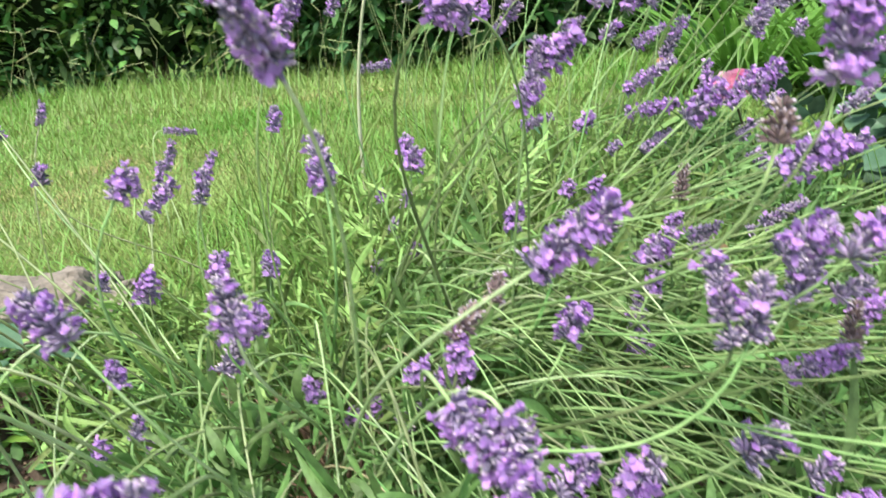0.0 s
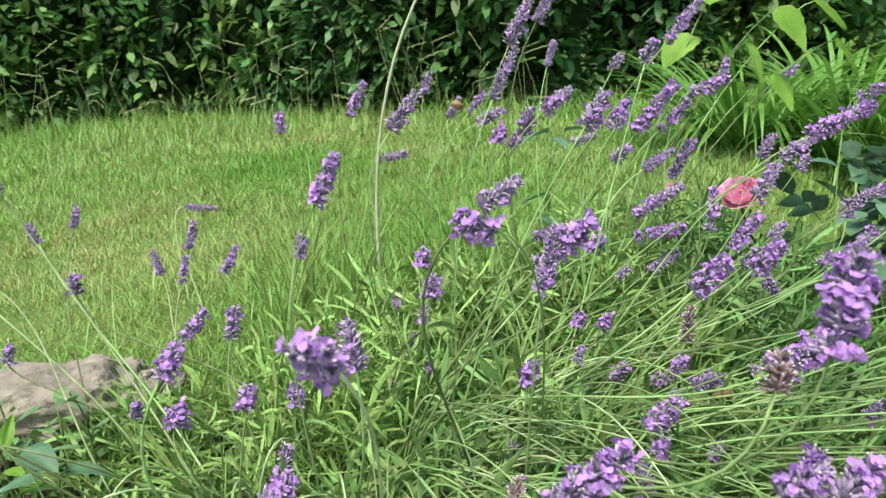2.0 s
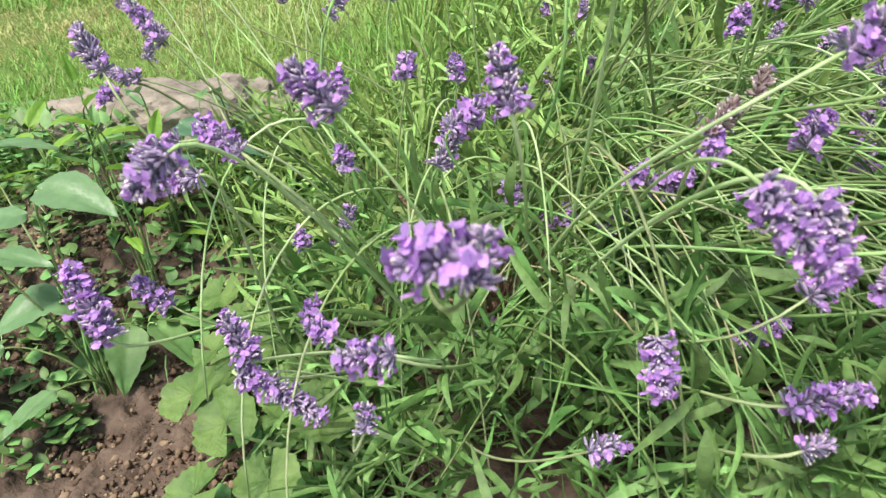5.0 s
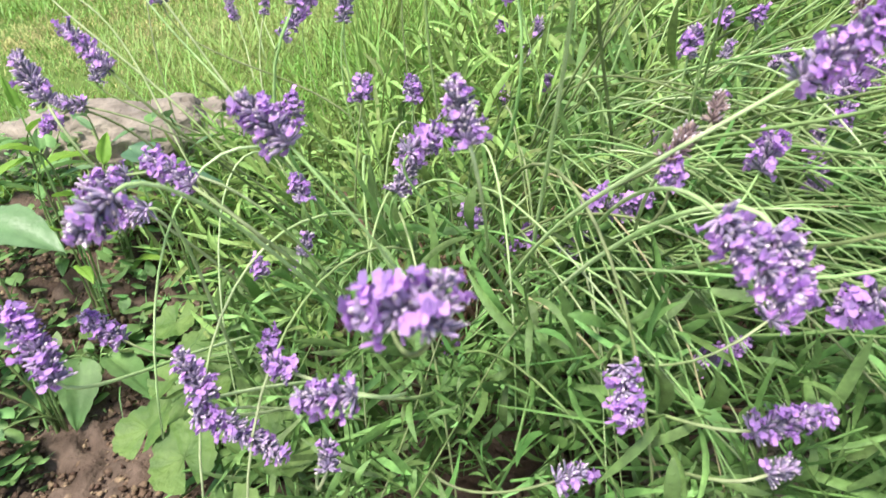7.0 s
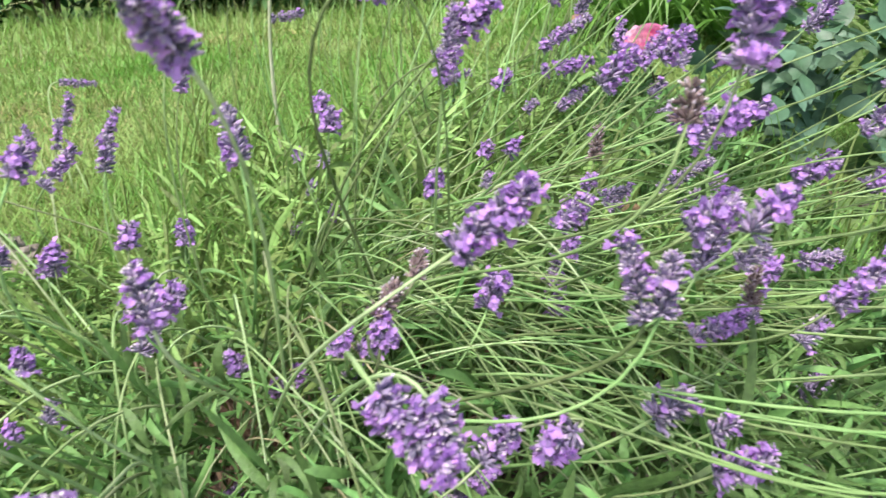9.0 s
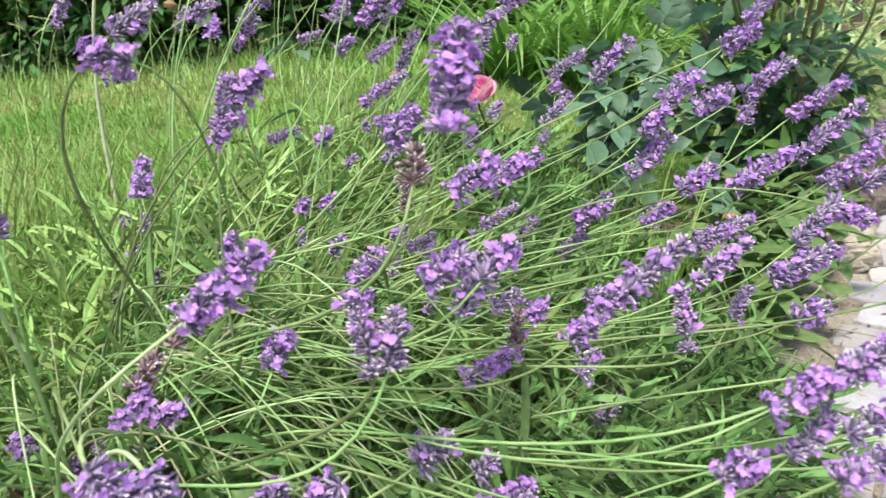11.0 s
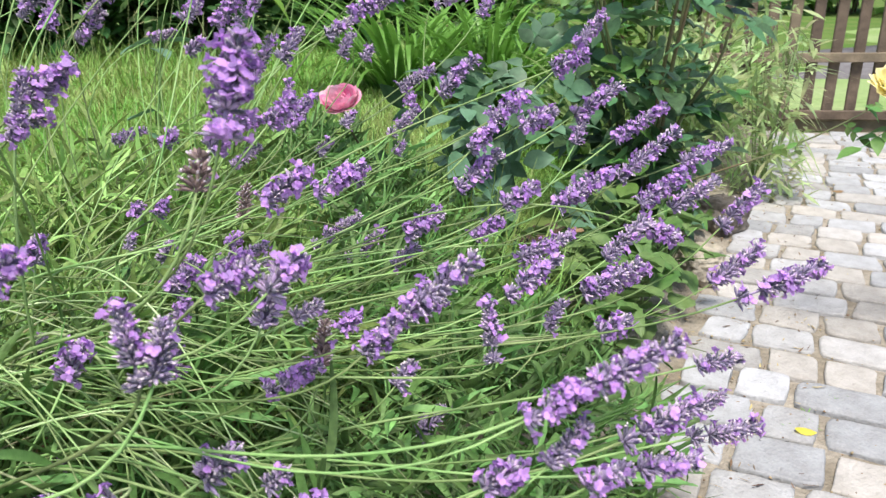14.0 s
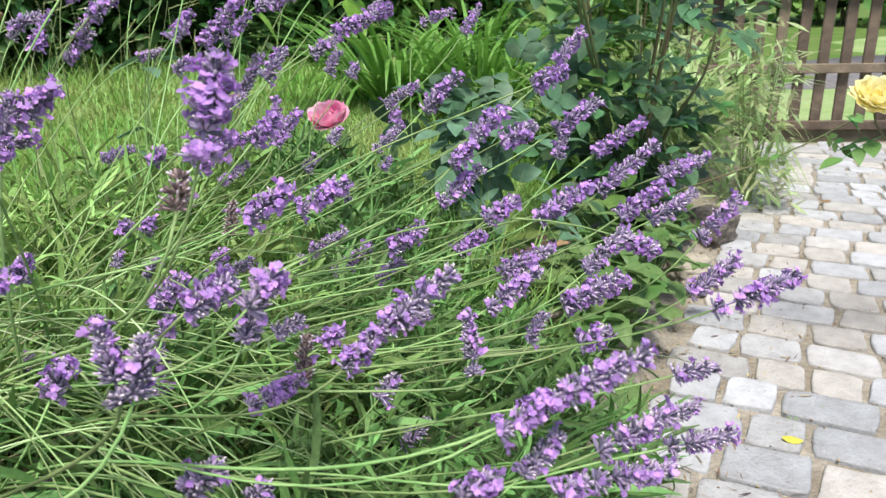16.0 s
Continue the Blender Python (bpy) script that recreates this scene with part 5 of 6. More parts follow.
# ---------- rocks ----------
def rock(label, x, y, z, lx, ly, lz, turn, seed):
    bm = bmesh.new()
    bmesh.ops.create_icosphere(bm, subdivisions=6 if lx > 0.15 else 5, radius=1)
    off = Vector((seed * 3.1, seed * 1.7, 0))
    for q in bm.verts:
        n = q.co.copy()
        w = 1 + 0.30 * noise.noise(n * 1.3 + off) + 0.10 * noise.noise(n * 4 + off) + 0.11 * noise.ridged_multi_fractal(Vector((n.x * 2.5, n.y * 2.5, n.z * 6)) + off, 0.85, 2.2, 6, 1.0, 2.0) - 0.16 + 0.03 * noise.noise(n * 23 + off)
        p = Vector([math.copysign(abs(a) ** 0.72, a) for a in n]) * w
        q.co = Vector((p.x * lx, p.y * ly, p.z * lz))
    for q in bm.faces:
        q.smooth = True
    me = bpy.data.meshes.new("rock")
    bm.to_mesh(me)
    bm.free()
    me.materials.append(ROCK)
    return tagged(put("rock", me, None, pose(x, y, z, 0, 0, turn)), label, "rock", "rocks along the bed")


rock("large grey brown weathered rock edging the lawn", -0.87, 1.38, 0.25, 0.28, 0.15, 0.145, 6, 1)
rock("flat grey brown rock half sunk in the soil", -1.02, 1.16, 0.17, 0.17, 0.12, 0.09, 30, 2)
rock("small pale rock under the lavender beside the path", 1.20, 1.40, 0.07, 0.11, 0.08, 0.07, 40, 3)
rock("small pale rock by the path's edge", 2.12, 1.92, 0.06, 0.10, 0.08, 0.08, 10, 4)
rock("small grey rock by the path's edge", 1.74, 1.60, 0.05, 0.08, 0.07, 0.06, 70, 5)

# ---------- broad leaved plants ----------
def broad(name, label, place, leaves, material, stalk_at, category="plant"):
    """A plant of single broad leaves on stalks: each row gives the leaf's base, the way it points, its length and half width share."""
    thing = empty(name, place, label, category)
    undo = thing.matrix_basis.inverted()
    r = np.random.default_rng(len(leaves))
    for (x, y, z, dx, dy, dz, long, slim) in leaves:
        d = unit((dx, dy, dz))
        side = unit(np.cross(d, np.array([0.05, 0.1, 1.0]) + r.normal(0, 0.12, 3)))
        up = np.cross(side, d)
        t, u = np.meshgrid(np.linspace(0, 1, 17), np.linspace(-1, 1, 9), indexing="ij")
        wide = np.sin(np.pi * np.clip(t, 0, 1) ** 0.70) ** 0.72 * (1 - 0.30 * t) * (1 + 0.05 * np.sin(t * 34 + r.uniform(0, 6))) + 0.012
        bend = r.uniform(0.10, 0.42)
        rib = 0.10 * np.abs(u) * wide - 0.05 * u**2 * wide + 0.012 * np.cos(26 * (t - 0.35 * np.abs(u))) * wide * np.abs(u) - 0.02 * np.exp(-(u / 0.12) ** 2)
        c = np.array([x, y, z]) + d * (long * t)[..., None] + side * (long * slim * u * wide)[..., None]
        c = c + up * (long * (rib + 0.035 * np.sin(3 * t + 2 * u + r.uniform(0, 6))))[..., None] - np.array([0, 0, 1]) * (long * bend * t**2)[..., None]
        q = (np.arange(16)[:, None] * 9 + np.arange(8)[None]).ravel()
        put("leaf", mesh_of("leaf", c.reshape(-1, 3), [np.stack([q, q + 9, q + 10, q + 1], -1)], material), thing, undo)
        root = np.array(stalk_at, float) + r.normal(0, 0.008, 3) * [1, 1, 0]
        p = np.array([x, y, z])
        v, f, caps = tube(bezier(root, root + [0, 0, 0.6 * (z - root[2])], p - d * 0.03, p + d * 0.005, 10), np.linspace(0.0022, 0.0012, 10), 5)
        put("stalk", mesh_of("stalk", v, [f, caps], STEM), thing, undo)
    return thing


def round_leaves(name, label, root, leaves, material, category="plant", lobes=9):
    """A plant of round, lobed leaves on stalks from one root: each row gives the leaf's middle, its tilt and its radius."""
    thing = empty(name, root, label, category)
    undo = thing.matrix_basis.inverted()
    r = np.random.default_rng(int(1000 * root[0]) % 97)
    for (x, y, z, tx, ty, radius) in leaves:
        ang = np.linspace(0.18, 2 * np.pi - 0.18, 73)
        rings = np.array([0.0, 0.25, 0.5, 0.75, 1.0])
        edge = 1 + 0.06 * np.abs(np.sin(ang * lobes / 2)) - 0.05 + 0.03 * np.sin(ang * lobes * 2) + 0.06 * np.sin(2 * ang + r.uniform(0, 6)) + r.normal(0, 0.014, len(ang))
        rr = rings[:, None] * np.where(rings[:, None] > 0.9, edge, 1)
        cup = 0.20 * rr**2 + 0.035 * np.sin(ang * lobes)[None] * rings[:, None] ** 1.5 + 0.09 * np.sin(2 * ang + r.uniform(0, 6))[None] * rr + 0.05 * np.sin(5 * ang + r.uniform(0, 6))[None] * rr**2 + r.normal(0, 0.014, rr.shape)
        v = np.stack([rr * np.cos(ang), rr * np.sin(ang), cup], -1).reshape(-1, 3) * radius
        n = len(ang)
        i = (np.arange(4)[:, None] * n + np.arange(n - 1)[None]).ravel()
        f = np.stack([i, i + n, i + n + 1, i + 1], -1)
        m = Matrix.Translation((x, y, z)) @ frame_of((tx, ty, 1.0), r.uniform(0, 6))
        put("leaf", mesh_of("leaf", v, [f], material), thing, undo @ m)
        a, p = np.array(root, float), np.array([x, y, z])
        v, f, caps = tube(bezier(a, a + [0, 0, 0.6 * max(z - a[2], 0.02)], p - [0, 0, 0.03], p, 8), np.linspace(0.0024, 0.0014, 8), 5)
        put("stalk", mesh_of("stalk", v, [f, caps], STEM), thing, undo)
    return thing


broad("tall_weed", "tall leafy weed with broad pale green leaves beside the rock", (-0.76, 0.80, 0.09), [
    (-0.625, 0.655, 0.512, 0.97, -0.16, 0.05, 0.090, 0.36), (-0.91, 0.93, 0.455, 0.95, 0.10, 0.05, 0.105, 0.46), (-0.86, 0.80, 0.345, 0.9, 0.1, -0.05, 0.085, 0.34),
    (-0.74, 0.76, 0.43, -0.7, -0.7, 0.1, 0.09, 0.36), (-0.80, 0.83, 0.26, -0.7, -0.5, 0.1, 0.10, 0.40), (-0.83, 0.86, 0.20, -0.3, 0.8, 0.0, 0.09, 0.38),
    (-0.86, 0.76, 0.22, -0.8, -0.6, 0.0, 0.10, 0.40), (-0.79, 0.74, 0.16, -0.5, -0.8, -0.1, 0.09, 0.40)], PALE, (-0.76, 0.80, 0.09))
broad("upright_weed", "upright weed with narrow green leaves before the rock", (-0.76, 0.98, 0.12), [
    (-0.755, 0.965, 0.47, -0.5, -0.5, 0.6, 0.07, 0.16), (-0.76, 0.965, 0.50, 0.7, 0.2, 0.6, 0.06, 0.15), (-0.757, 0.965, 0.40, 0.8, -0.3, 0.3, 0.07, 0.16),
    (-0.76, 0.967, 0.34, -0.8, -0.2, 0.4, 0.07, 0.16), (-0.765, 0.97, 0.53, -0.2, 0.1, 0.9, 0.06, 0.14), (-0.76, 0.967, 0.28, 0.6, -0.6, 0.2, 0.07, 0.17)], LIME, (-0.76, 0.98, 0.12))
for k, (wx, wy, tall) in enumerate([(-0.90, 1.17, 0.27), (-0.98, 1.12, 0.24), (-0.80, 1.19, 0.30), (-0.71, 1.20, 0.27), (-1.06, 1.20, 0.26), (-0.64, 1.16, 0.30), (-0.86, 1.08, 0.24), (-0.75, 1.09, 0.27)]):
    g = np.random.default_rng(300 + k)
    turns = 2.4 * np.arange(9) + g.uniform(0, 6)
    rows = [(wx + 0.012 * math.cos(a), wy + 0.012 * math.sin(a), 0.15 + tall * (q + 1.5) / 9.5, math.cos(a), math.sin(a), g.uniform(0.2, 0.9), g.uniform(0.05, 0.085), g.uniform(0.16, 0.30)) for q, a in enumerate(turns)]
    broad("leafy_weed", "slender leafy green weed growing against the rock", (wx, wy, 0.12), rows, (WEED, LIME, PALE)[k % 3], (wx, wy, 0.12))
broad("goosefoot_weed", "low weed with broad triangular green leaves on the soil", (-0.74, 0.90, 0.09), [
    (-0.745, 0.875, 0.175, 0.15, -0.95, -0.35, 0.090, 0.40), (-0.715, 0.895, 0.165, 0.85, -0.45, -0.25, 0.090, 0.36), (-0.77, 0.885, 0.17, -0.8, -0.5, -0.1, 0.075, 0.40),
    (-0.73, 0.93, 0.165, 0.5, 0.8, 0.0, 0.08, 0.38), (-0.79, 0.86, 0.14, -0.5, -0.9, -0.1, 0.07, 0.4), (-0.70, 0.93, 0.15, 0.95, 0.1, -0.1, 0.07, 0.36)], WEED, (-0.74, 0.90, 0.09))
broad("dock_leaf_plant", "small plant with smooth broad green leaves before the rock", (-0.60, 1.00, 0.14), [
    (-0.62, 0.96, 0.47, 0.7, -0.4, -0.1, 0.075, 0.36), (-0.58, 0.98, 0.42, 0.9, 0.1, 0.0, 0.07, 0.34), (-0.63, 1.00, 0.40, -0.8, -0.3, 0.0, 0.07, 0.34)], GLAUCOUS, (-0.60, 1.00, 0.14))
round_leaves("lady_mantle", "low clump of round scalloped light green leaves on the soil", (-0.52, 0.78, 0.08), [
    (-0.548, 0.877, 0.185, -0.1, -0.4, 0.038), (-0.50, 0.66, 0.185, 0.0, -0.5, 0.044), (-0.56, 0.70, 0.195, -0.3, -0.3, 0.041), (-0.424, 0.701, 0.195, 0.2, -0.4, 0.043),
    (-0.63, 0.96, 0.175, -0.2, -0.4, 0.037), (-0.36, 0.63, 0.235, 0.1, -0.5, 0.038), (-0.47, 0.78, 0.215, 0.1, -0.3, 0.037), (-0.55, 0.78, 0.165, -0.3, -0.4, 0.036),
    (-0.60, 0.84, 0.155, -0.4, -0.2, 0.033), (-0.42, 0.58, 0.175, 0.1, -0.5, 0.037), (-0.52, 0.58, 0.145, -0.2, -0.5, 0.037)], MANTLE)
broad("heart_leaf_weed", "tall weed with large heart shaped bright green leaves", (0.34, 1.50, 0.22), [
    (0.70, 1.58, 1.01, 0.5, -0.5, -0.7, 0.085, 0.50), (0.63, 1.55, 0.95, 0.2, -0.6, -0.9, 0.088, 0.48), (0.70, 1.58, 0.88, 0.4, -0.5, -0.9, 0.075, 0.48),
    (0.53, 1.60, 0.97, -0.6, -0.4, -0.5, 0.09, 0.50), (0.50, 1.56, 0.86, 0.5, -0.4, -0.6, 0.06, 0.5), (0.78, 1.60, 1.02, 0.7, -0.4, -0.6, 0.08, 0.50),
    (0.56, 1.57, 1.04, -0.2, -0.6, 0.0, 0.07, 0.5), (0.84, 1.62, 0.94, 0.5, -0.5, -0.8, 0.08, 0.5)], LIME, (0.34, 1.50, 0.22))
broad("rose_sucker", "thin dark rose sucker with blue green leaves rising from the grass", (0.24, 1.81, 0.28), [
    (0.27, 1.85, 0.755, -0.9, -0.3, 0.1, 0.075, 0.36), (0.31, 1.86, 0.755, 0.9, 0.1, 0.15, 0.08, 0.36), (0.28, 1.83, 0.74, 0.2, -0.9, -0.1, 0.07, 0.36),
    (0.26, 1.83, 0.60, -0.9, -0.2, 0.0, 0.07, 0.36), (0.25, 1.80, 0.55, 0.3, -0.9, -0.1, 0.075, 0.38), (0.25, 1.82, 0.50, -0.6, -0.7, 0.0, 0.07, 0.38)], GLAUCOUS, (0.24, 1.81, 0.28))
for k, (gx, gy) in enumerate([(1.30, 1.36), (1.44, 1.46), (1.20, 1.24), (1.60, 1.58), (1.06, 1.16), (1.02, 1.34), (1.30, 1.58), (1.16, 1.44), (1.55, 1.75), (1.75, 1.80), (1.42, 1.66), (0.92, 1.46), (1.10, 1.62), (1.90, 1.94), (0.86, 1.30), (1.10, 1.16), (1.22, 1.28), (1.36, 1.40), (1.50, 1.52)]):
    g = np.random.default_rng(50 + k)
    rows = [(gx + g.normal(0, 0.075), gy + g.normal(0, 0.075), 0.09 + g.uniform(0.02, 0.20), *g.normal(0, 1, 2), g.uniform(-0.25, 0.35), g.uniform(0.08, 0.12), g.uniform(0.28, 0.36)) for _ in range(13)]
    broad("leafy_ground_plant", "low leafy plant with broad green leaves at the path's edge", (gx, gy, 0.06), rows, GROUND_LEAF, (gx, gy, 0.06))

# ---------- low weeds on the soil ----------
n = 3600
x, y = rng.uniform(-1.25, -0.35, n), rng.uniform(0.45, 1.40, n)
spot = np.array([noise.noise(Vector((a * 4, b * 4, 9.0))) for a, b in zip(x, y)])
keep = spot + 1.5 * (y - 0.86) > -0.10
x, y = x[keep], y[keep]
n = len(x)
az = rng.uniform(0, 2 * np.pi, n)
D = unit(np.stack([np.cos(az), np.sin(az), rng.uniform(0.1, 1.3, n)], -1))
S = np.stack([-np.sin(az), np.cos(az), np.zeros(n)], -1)
L = rng.uniform(0.012, 0.045, n)
v, f = ribbons(np.stack([x, y, height(x, y) + rng.uniform(0.0, 0.07, n)], -1), D, S, L, L * 0.26, rng.uniform(0, 0.6, n), (0.15, 0.9, 1.0, 0.7, 0.05), 0.25)
v2, f2 = ribbons(np.stack([x, y, height(x, y) - 0.01], -1)[::2], unit(D[::2] + [0, 0, 0.8]), S[::2], rng.uniform(0.06, 0.16, n)[::2], 0.0012, rng.uniform(0.2, 0.9, n)[::2], (1, 1, 0.8, 0.2))
v, f = join([(v, f), (v2, f2)])
tagged(put("low_weeds", mesh_of("low_weeds", v, [f], WEED)), "low weeds with small leaves on the soil", "weeds", kind="stuff")


n = 900
x, y = rng.uniform(-1.25, -0.42, n), rng.uniform(1.14, 1.42, n)
az = rng.uniform(0, 2 * np.pi, n)
D = unit(np.stack([0.5 * np.cos(az), 0.5 * np.sin(az), rng.uniform(0.7, 1.4, n)], -1))
S = np.stack([-np.sin(az), np.cos(az), np.zeros(n)], -1)
v, f = ribbons(np.stack([x, y, height(x, y) - 0.01], -1), D, S, rng.uniform(0.07, 0.20, n), rng.uniform(0.0012, 0.0026, n), rng.uniform(0.2, 1.0, n), (1, 0.95, 0.8, 0.5, 0.06))
tagged(put("tall_grass", mesh_of("tall_grass", v, [f], GRASS)), "long grass blades growing round the rock", "grass", kind="stuff")


n = 3800
x, y = rng.uniform(-0.40, 0.95, n), rng.uniform(1.08, 1.80, n)
az = rng.uniform(0, 2 * np.pi, n)
D = unit(np.stack([0.30 * np.cos(az) + 0.10, 0.30 * np.sin(az), rng.uniform(0.8, 1.3, n)], -1))
S = np.stack([-np.sin(az), np.cos(az), np.zeros(n)], -1)
v, f = ribbons(np.stack([x, y, height(x, y) + rng.uniform(0.0, 0.12, n)], -1), D, S, rng.uniform(0.26, 0.50, n), rng.uniform(0.0014, 0.0030, n), rng.uniform(0.1, 0.8, n), (1, 0.95, 0.85, 0.6, 0.06), swing=rng.normal(0, 0.12, n))
tagged(put("tall_grass", mesh_of("tall_grass", v, [f], GRASS)), "long fresh grass blades growing up through the lavender", "grass", kind="stuff")

# withered petals and leaves caught in the lavender
for k, (x, y, z) in enumerate(((0.411, 1.298, 0.715), (0.372, 0.94, 0.500), (0.04, 1.50, 0.865), (0.963, 1.10, 0.420))):
    g = np.random.default_rng(70 + k)
    u, w = np.meshgrid(np.linspace(-1, 1, 7), np.linspace(0, 1, 7), indexing="ij")
    c = np.stack([0.011 * u * np.sin(0.35 + 2.5 * w), 0.030 * w - 0.015, 0.006 * np.sin(2.6 * u + k) + 0.010 * np.sin(3 * w)], -1).reshape(-1, 3)
    q = (np.arange(6)[:, None] * 7 + np.arange(6)[None]).ravel()
    ob = put("withered_petal", mesh_of("withered_petal", c, [np.stack([q, q + 7, q + 8, q + 1], -1)], DRY), None, pose(x, y, z, *g.uniform(-60, 60, 2), g.uniform(0, 360)))
    tagged(ob, "curled brown withered petal caught among the lavender", "petal", "withered petals")


def crumbs(name, label, n, place, low, high, material, category):
    """Many small angular lumps, joined."""
    base = np.array([[1, 0, 0], [-0.9, 0.1, 0], [0, 1, 0.1], [0.1, -0.95, 0], [0, 0.1, 0.8], [0, 0, -0.8]])
    tri = np.array([[0, 2, 4], [2, 1, 4], [1, 3, 4], [3, 0, 4], [2, 0, 5], [1, 2, 5], [3, 1, 5], [0, 3, 5]])
    p = place(n)
    n = len(p)
    size = low + (high - low) * rng.random(n) ** 2.5
    a = rng.uniform(0, 6.28, n)
    R = np.stack([np.stack([np.cos(a), -np.sin(a), 0 * a], -1), np.stack([np.sin(a), np.cos(a), 0 * a], -1), np.stack([0 * a, 0 * a, 1 + 0 * a], -1)], 1)
    shape = base[None] * rng.uniform(0.5, 1.2, (n, 6, 3)) * size[:, None, None]
    v = np.einsum("nij,nkj->nki", R, shape) + p[:, None]
    f = (tri[None] + 6 * np.arange(n)[:, None, None]).reshape(-1, 3)
    return tagged(put(name, mesh_of(name, v.reshape(-1, 3), [f], material, False)), label, category, kind="stuff")


def on_soil(n):
    x, y = rng.uniform(-1.3, 1.9, n), rng.uniform(-0.2, 1.7, n)
    s = inland(x, y)
    k = (s > 0.01) & (s < 1.35) & (y < 1.4 + 0.4 * (x > 0.8))
    return np.stack([x, y, height(x, y) + 0.018], -1)[k]


def on_path(n):
    a, c = rng.uniform(-0.5, 3.6, n), -0.10 + 1.6 * rng.random(n) ** 2.4
    p = EDGE + ALONG * a[:, None] + ACROSS * c[:, None]
    return np.stack([p[:, 0], p[:, 1], np.full(n, 0.016)], -1)


CLOD = mat("soil clod", (0.235, 0.178, 0.122), 0.95, 0.35, 0.015, 60, 0.5, 120, second=(0.17, 0.12, 0.078), second_scale=8, spec=0.1)
def on_bare_soil(n):
    x, y = rng.uniform(-1.25, -0.25, n), rng.uniform(0.30, 1.10, n)
    return np.stack([x, y, height(x, y) + 0.014 + 0.006 * rng.random(n)], -1)


EARTH = mat("crumbled earth", (0.27, 0.195, 0.13), 0.95, 0.4, 0.02, 60, 0.4, 120, second=(0.11, 0.075, 0.05), second_scale=25, spec=0.1)
GRIT = mat("path grit", (0.36, 0.29, 0.19), 0.9, 0.4, 0.03, 60, 0.4, 200, second=(0.28, 0.20, 0.12), second_scale=20, spec=0.2)
crumbs("soil_clods", "loose brown clods of garden soil", 9000, on_soil, 0.002, 0.013, CLOD, "soil")
crumbs("earth_crumbs", "fine crumbled brown earth on the bed", 12000, on_bare_soil, 0.0015, 0.010, EARTH, "soil")
crumbs("path_grit", "sandy grit and plant litter in the joints", 6000, on_path, 0.0012, 0.007, GRIT, "grit")

n = 900
a, c_ = rng.uniform(-0.6, 2.6, n), -0.22 + 0.55 * rng.random(n) ** 1.6
p = EDGE + ALONG * a[:, None] + ACROSS * c_[:, None]
az = rng.uniform(0, 2 * np.pi, n)
D = np.stack([np.cos(az), np.sin(az), rng.uniform(-0.05, 0.15, n)], -1)
S = np.stack([-np.sin(az), np.cos(az), np.zeros(n)], -1)
z = np.where(c_ < 0, height(p[:, 0], p[:, 1]) + 0.044, 0.022)
v, f = ribbons(np.stack([p[:, 0], p[:, 1], z], -1), D, S, rng.uniform(0.006, 0.032, n), rng.uniform(0.0007, 0.0024, n), 0.05, (0.5, 1.0, 0.8, 0.3), 0.3)
LITTER = mat("dry plant litter", (0.33, 0.24, 0.13), 0.85, 0.6, 0.04, 60, 0.2, 200, second=(0.18, 0.12, 0.07), second_scale=30)
tagged(put("plant_litter", mesh_of("plant_litter", v, [f], LITTER)), "dry brown plant litter along the path's edge", "litter", kind="stuff")

# ---------- small things on the path ----------
v, f = ribbons([(1.345, 0.862, 0.026)], [unit((0.75, -0.62, 0.0))], [unit((0.62, 0.75, 0.1))], [0.040], [0.012], [0.05], (0.2, 0.85, 1, 0.8, 0.15), 0.3)
tagged(put("fallen_leaf", mesh_of("fallen_leaf", v, [f], LEMON)), "small yellow fallen leaf lying on the setts", "leaf")
v, f = ribbons([(2.88, 2.10, 0.03)], [unit((0.9, -0.4, 0.2))], [unit((0.4, 0.9, 0.1))], [0.05], [0.014], [0.2], (0.2, 0.8, 1, 0.8, 0.1), 0.5)
tagged(put("fallen_leaf", mesh_of("fallen_leaf", v, [f], DRY)), "curled brown fallen leaf lying on the setts", "leaf")

for k, (a, c_) in enumerate(((0.30, 0.30), (0.42, 0.36), (0.95, 0.52), (0.05, 0.62), (1.4, 0.25), (1.75, 0.85))):
    p = EDGE + ALONG * a + ACROSS * c_
    n = 34
    az = rng.uniform(0, 2 * np.pi, n)
    D = unit(np.stack([np.cos(az), np.sin(az), rng.uniform(0.3, 1.5, n)], -1))
    S = np.stack([-np.sin(az), np.cos(az), np.zeros(n)], -1)
    P = np.stack([p[0] + rng.normal(0, 0.014, n), p[1] + rng.normal(0, 0.010, n), np.full(n, 0.012)], -1)
    v, f = ribbons(P, D, S, rng.uniform(0.012, 0.03, n), 0.0012, 0.4, (1, 0.8, 0.1))
    tagged(put("grass_tuft", mesh_of("grass_tuft", v, [f], GRASS)), "tiny green grass tuft in a joint of the setts", "grass", "tufts in the joints")

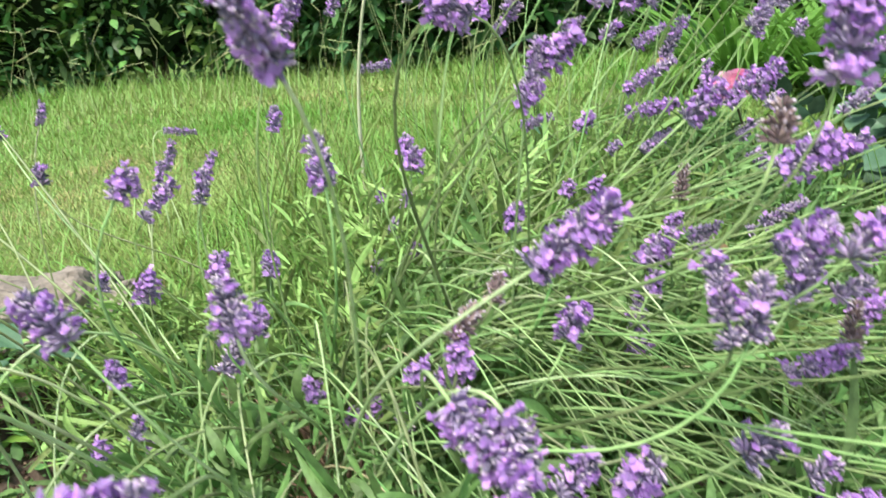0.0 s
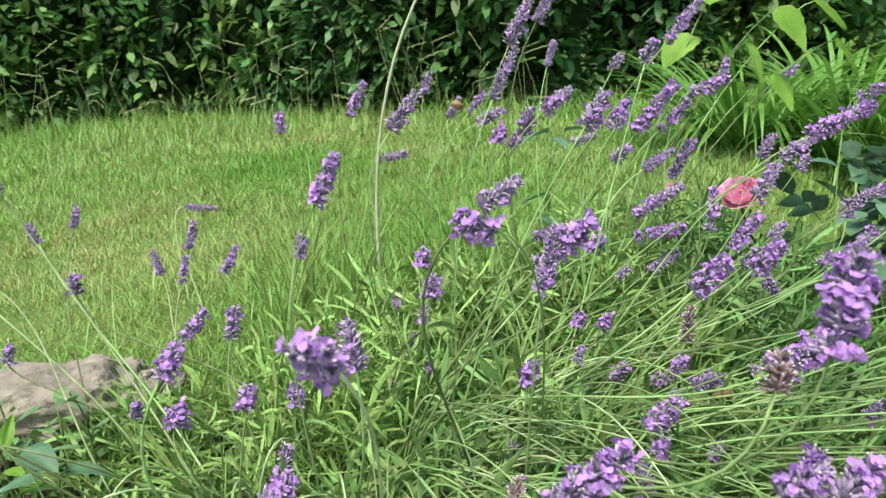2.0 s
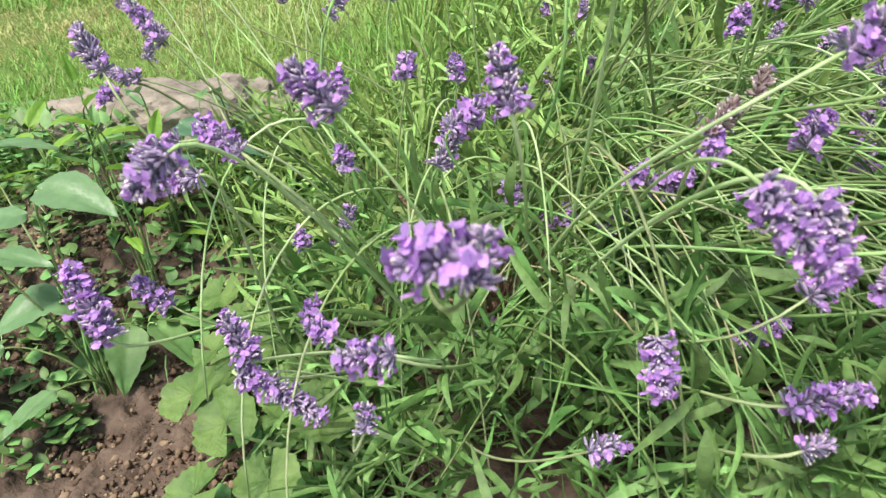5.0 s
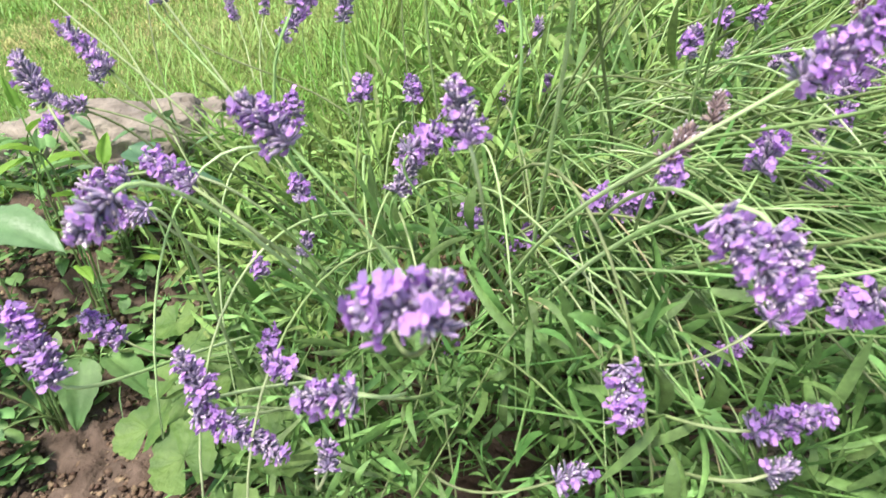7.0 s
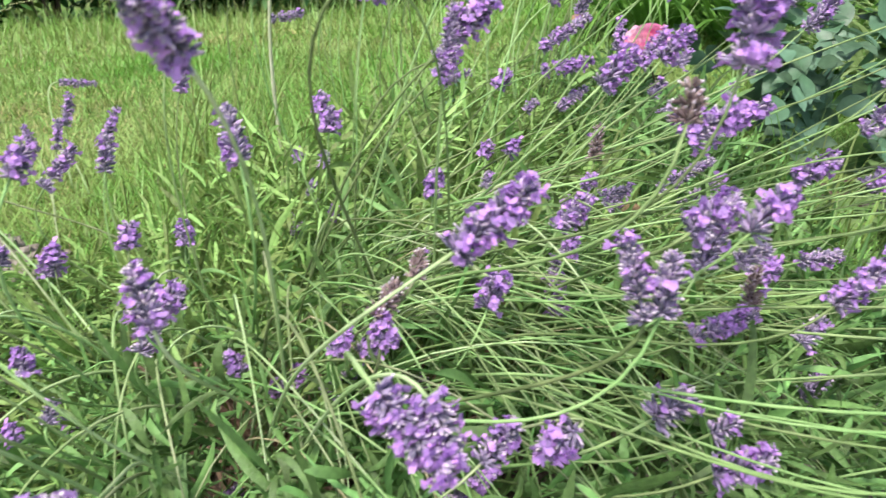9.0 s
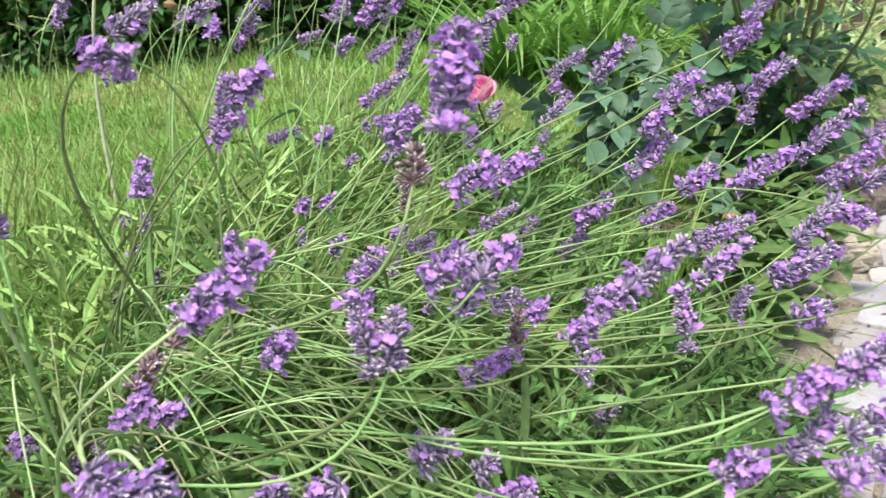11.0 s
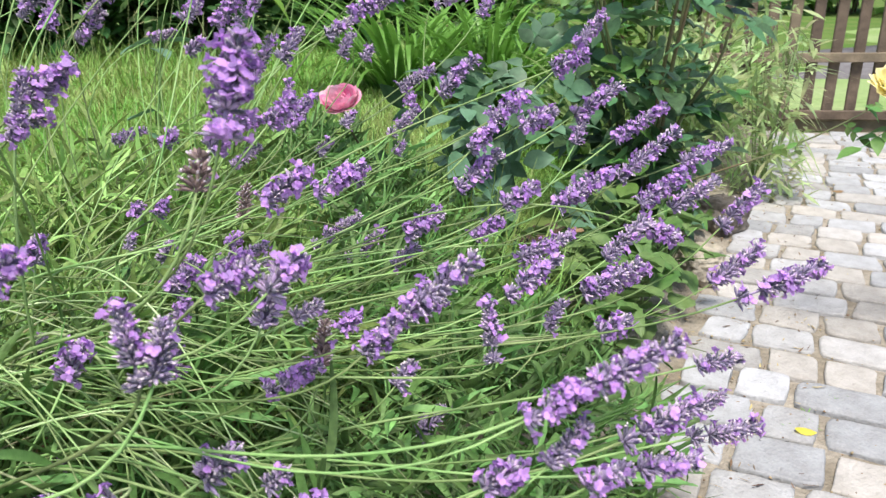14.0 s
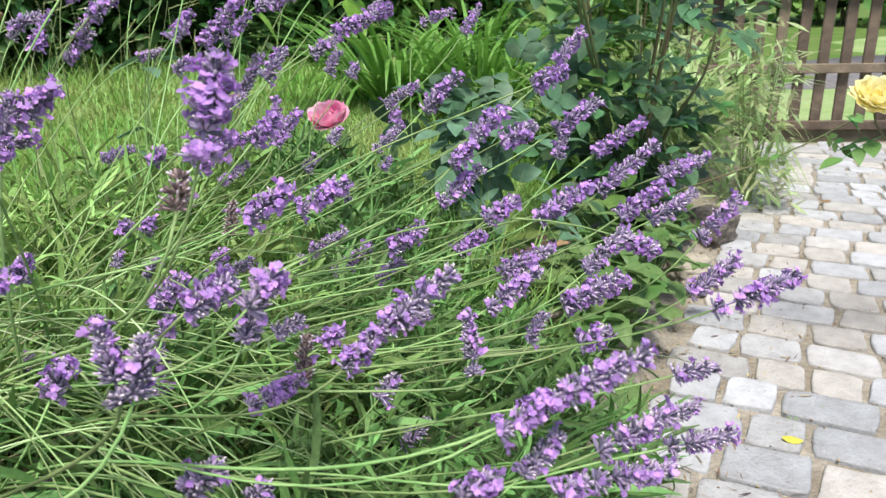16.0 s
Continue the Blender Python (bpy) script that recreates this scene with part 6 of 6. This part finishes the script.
# ---------- the setts ----------
def sett(lx, ly, seed):
    """One worn granite sett: a block with uneven sides and rounded upper edges."""
    r = random.Random(seed)
    ring = []
    for side in range(4):
        for t in (-1.0, -0.62, 0.0, 0.62):
            p = [(t, -1), (1, t), (-t, 1), (-1, -t)][side]
            w = r.uniform(0.88, 0.985) if t == -1 else r.uniform(0.94, 1.03)
            ring.append((p[0] * lx / 2 * w, p[1] * ly / 2 * w))
    n = len(ring)
    skew = r.uniform(-0.10, 0.10)
    ring = [(x + y * skew, y) for x, y in ring]
    lean = (r.uniform(-0.10, 0.10), r.uniform(-0.10, 0.10))
    bm = bmesh.new()
    loops = []
    for s, z in ((1.0, -0.04), (1.0, 0.0335), (0.985, 0.0375), (0.945, 0.0394), (0.90, 0.0400), (0.5, 0.0402)):
        loops.append([bm.verts.new((x * s, y * s, z + r.uniform(-0.0016, 0.0016) + (0 if z < 0 else x * lean[0] * 0.12 + y * lean[1] * 0.12))) for x, y in ring])
    for lo, hi in zip(loops, loops[1:]):
        for k in range(n):
            bm.faces.new((lo[k], lo[(k + 1) % n], hi[(k + 1) % n], hi[k]))
    bm.faces.new(loops[-1])
    me = bpy.data.meshes.new("sett")
    for q in bm.faces:
        q.smooth = True
    bm.to_mesh(me)
    bm.free()
    me.materials.append(GRANITE)
    return me


SETTS = {}
r = random.Random(3)
lengths = (0.12, 0.14, 0.155, 0.175, 0.205)
for j, q in enumerate(lengths):
    SETTS[q] = [sett(q - 0.013, 0.1245, 10 * j + k) for k in range(6)]
paving = empty("paving", (*EDGE, 0.0), "worn pale grey granite setts laid in rows with sandy joints", "paving", kind="structure")
pundo = paving.matrix_basis.inverted()
tilt = math.degrees(math.atan2(ACROSS[1], ACROSS[0]))
rest, kept = [], 0
for row in range(-25, 42):
    a = row * 0.136 + r.uniform(-0.006, 0.006)
    c = r.uniform(0.0, 0.05)
    while c < 3.35:
        q = r.choice(lengths)
        p = EDGE + ALONG * (a + r.uniform(-0.004, 0.004)) + ACROSS * (c + q / 2)
        m = pose(p[0], p[1], -0.020 + r.uniform(-0.004, 0.004), r.uniform(-1.0, 1.0), r.uniform(-1.0, 1.0), tilt + r.uniform(-4, 4))
        near = -2 <= row <= 20 and c < 1.75
        if near and kept < 298 and a < path_end(c) - 0.04:
            put("sett", r.choice(SETTS[q]), paving, pundo @ m)
            kept += 1
        elif a < path_end(c) - 0.04:
            me = r.choice(SETTS[q])
            rest.append((me, m))
        c += q
vs, fs4, fs3, n = [], [], [], 0
for me, m in rest:
    co = np.empty(len(me.vertices) * 3, np.float32)
    me.vertices.foreach_get("co", co)
    A = np.array(m)
    vs.append(co.reshape(-1, 3) @ A[:3, :3].T + A[:3, 3])
    for pgn in me.polygons:
        ids = [n + i for i in pgn.vertices]
        if len(ids) == 4:
            fs4.append(ids)
        elif len(ids) == 3:
            fs3.append(ids)
        else:
            fs3 += [[ids[0], ids[i], ids[i + 1]] for i in range(1, len(ids) - 1)]
    n += len(me.vertices)
far_setts = put("far_setts", mesh_of("far_setts", np.concatenate(vs), [np.array(fs4), np.array(fs3, dtype=np.int32).reshape(-1, 3)], GRANITE_FAR), paving, pundo)
far_setts["kind"] = "stuff"
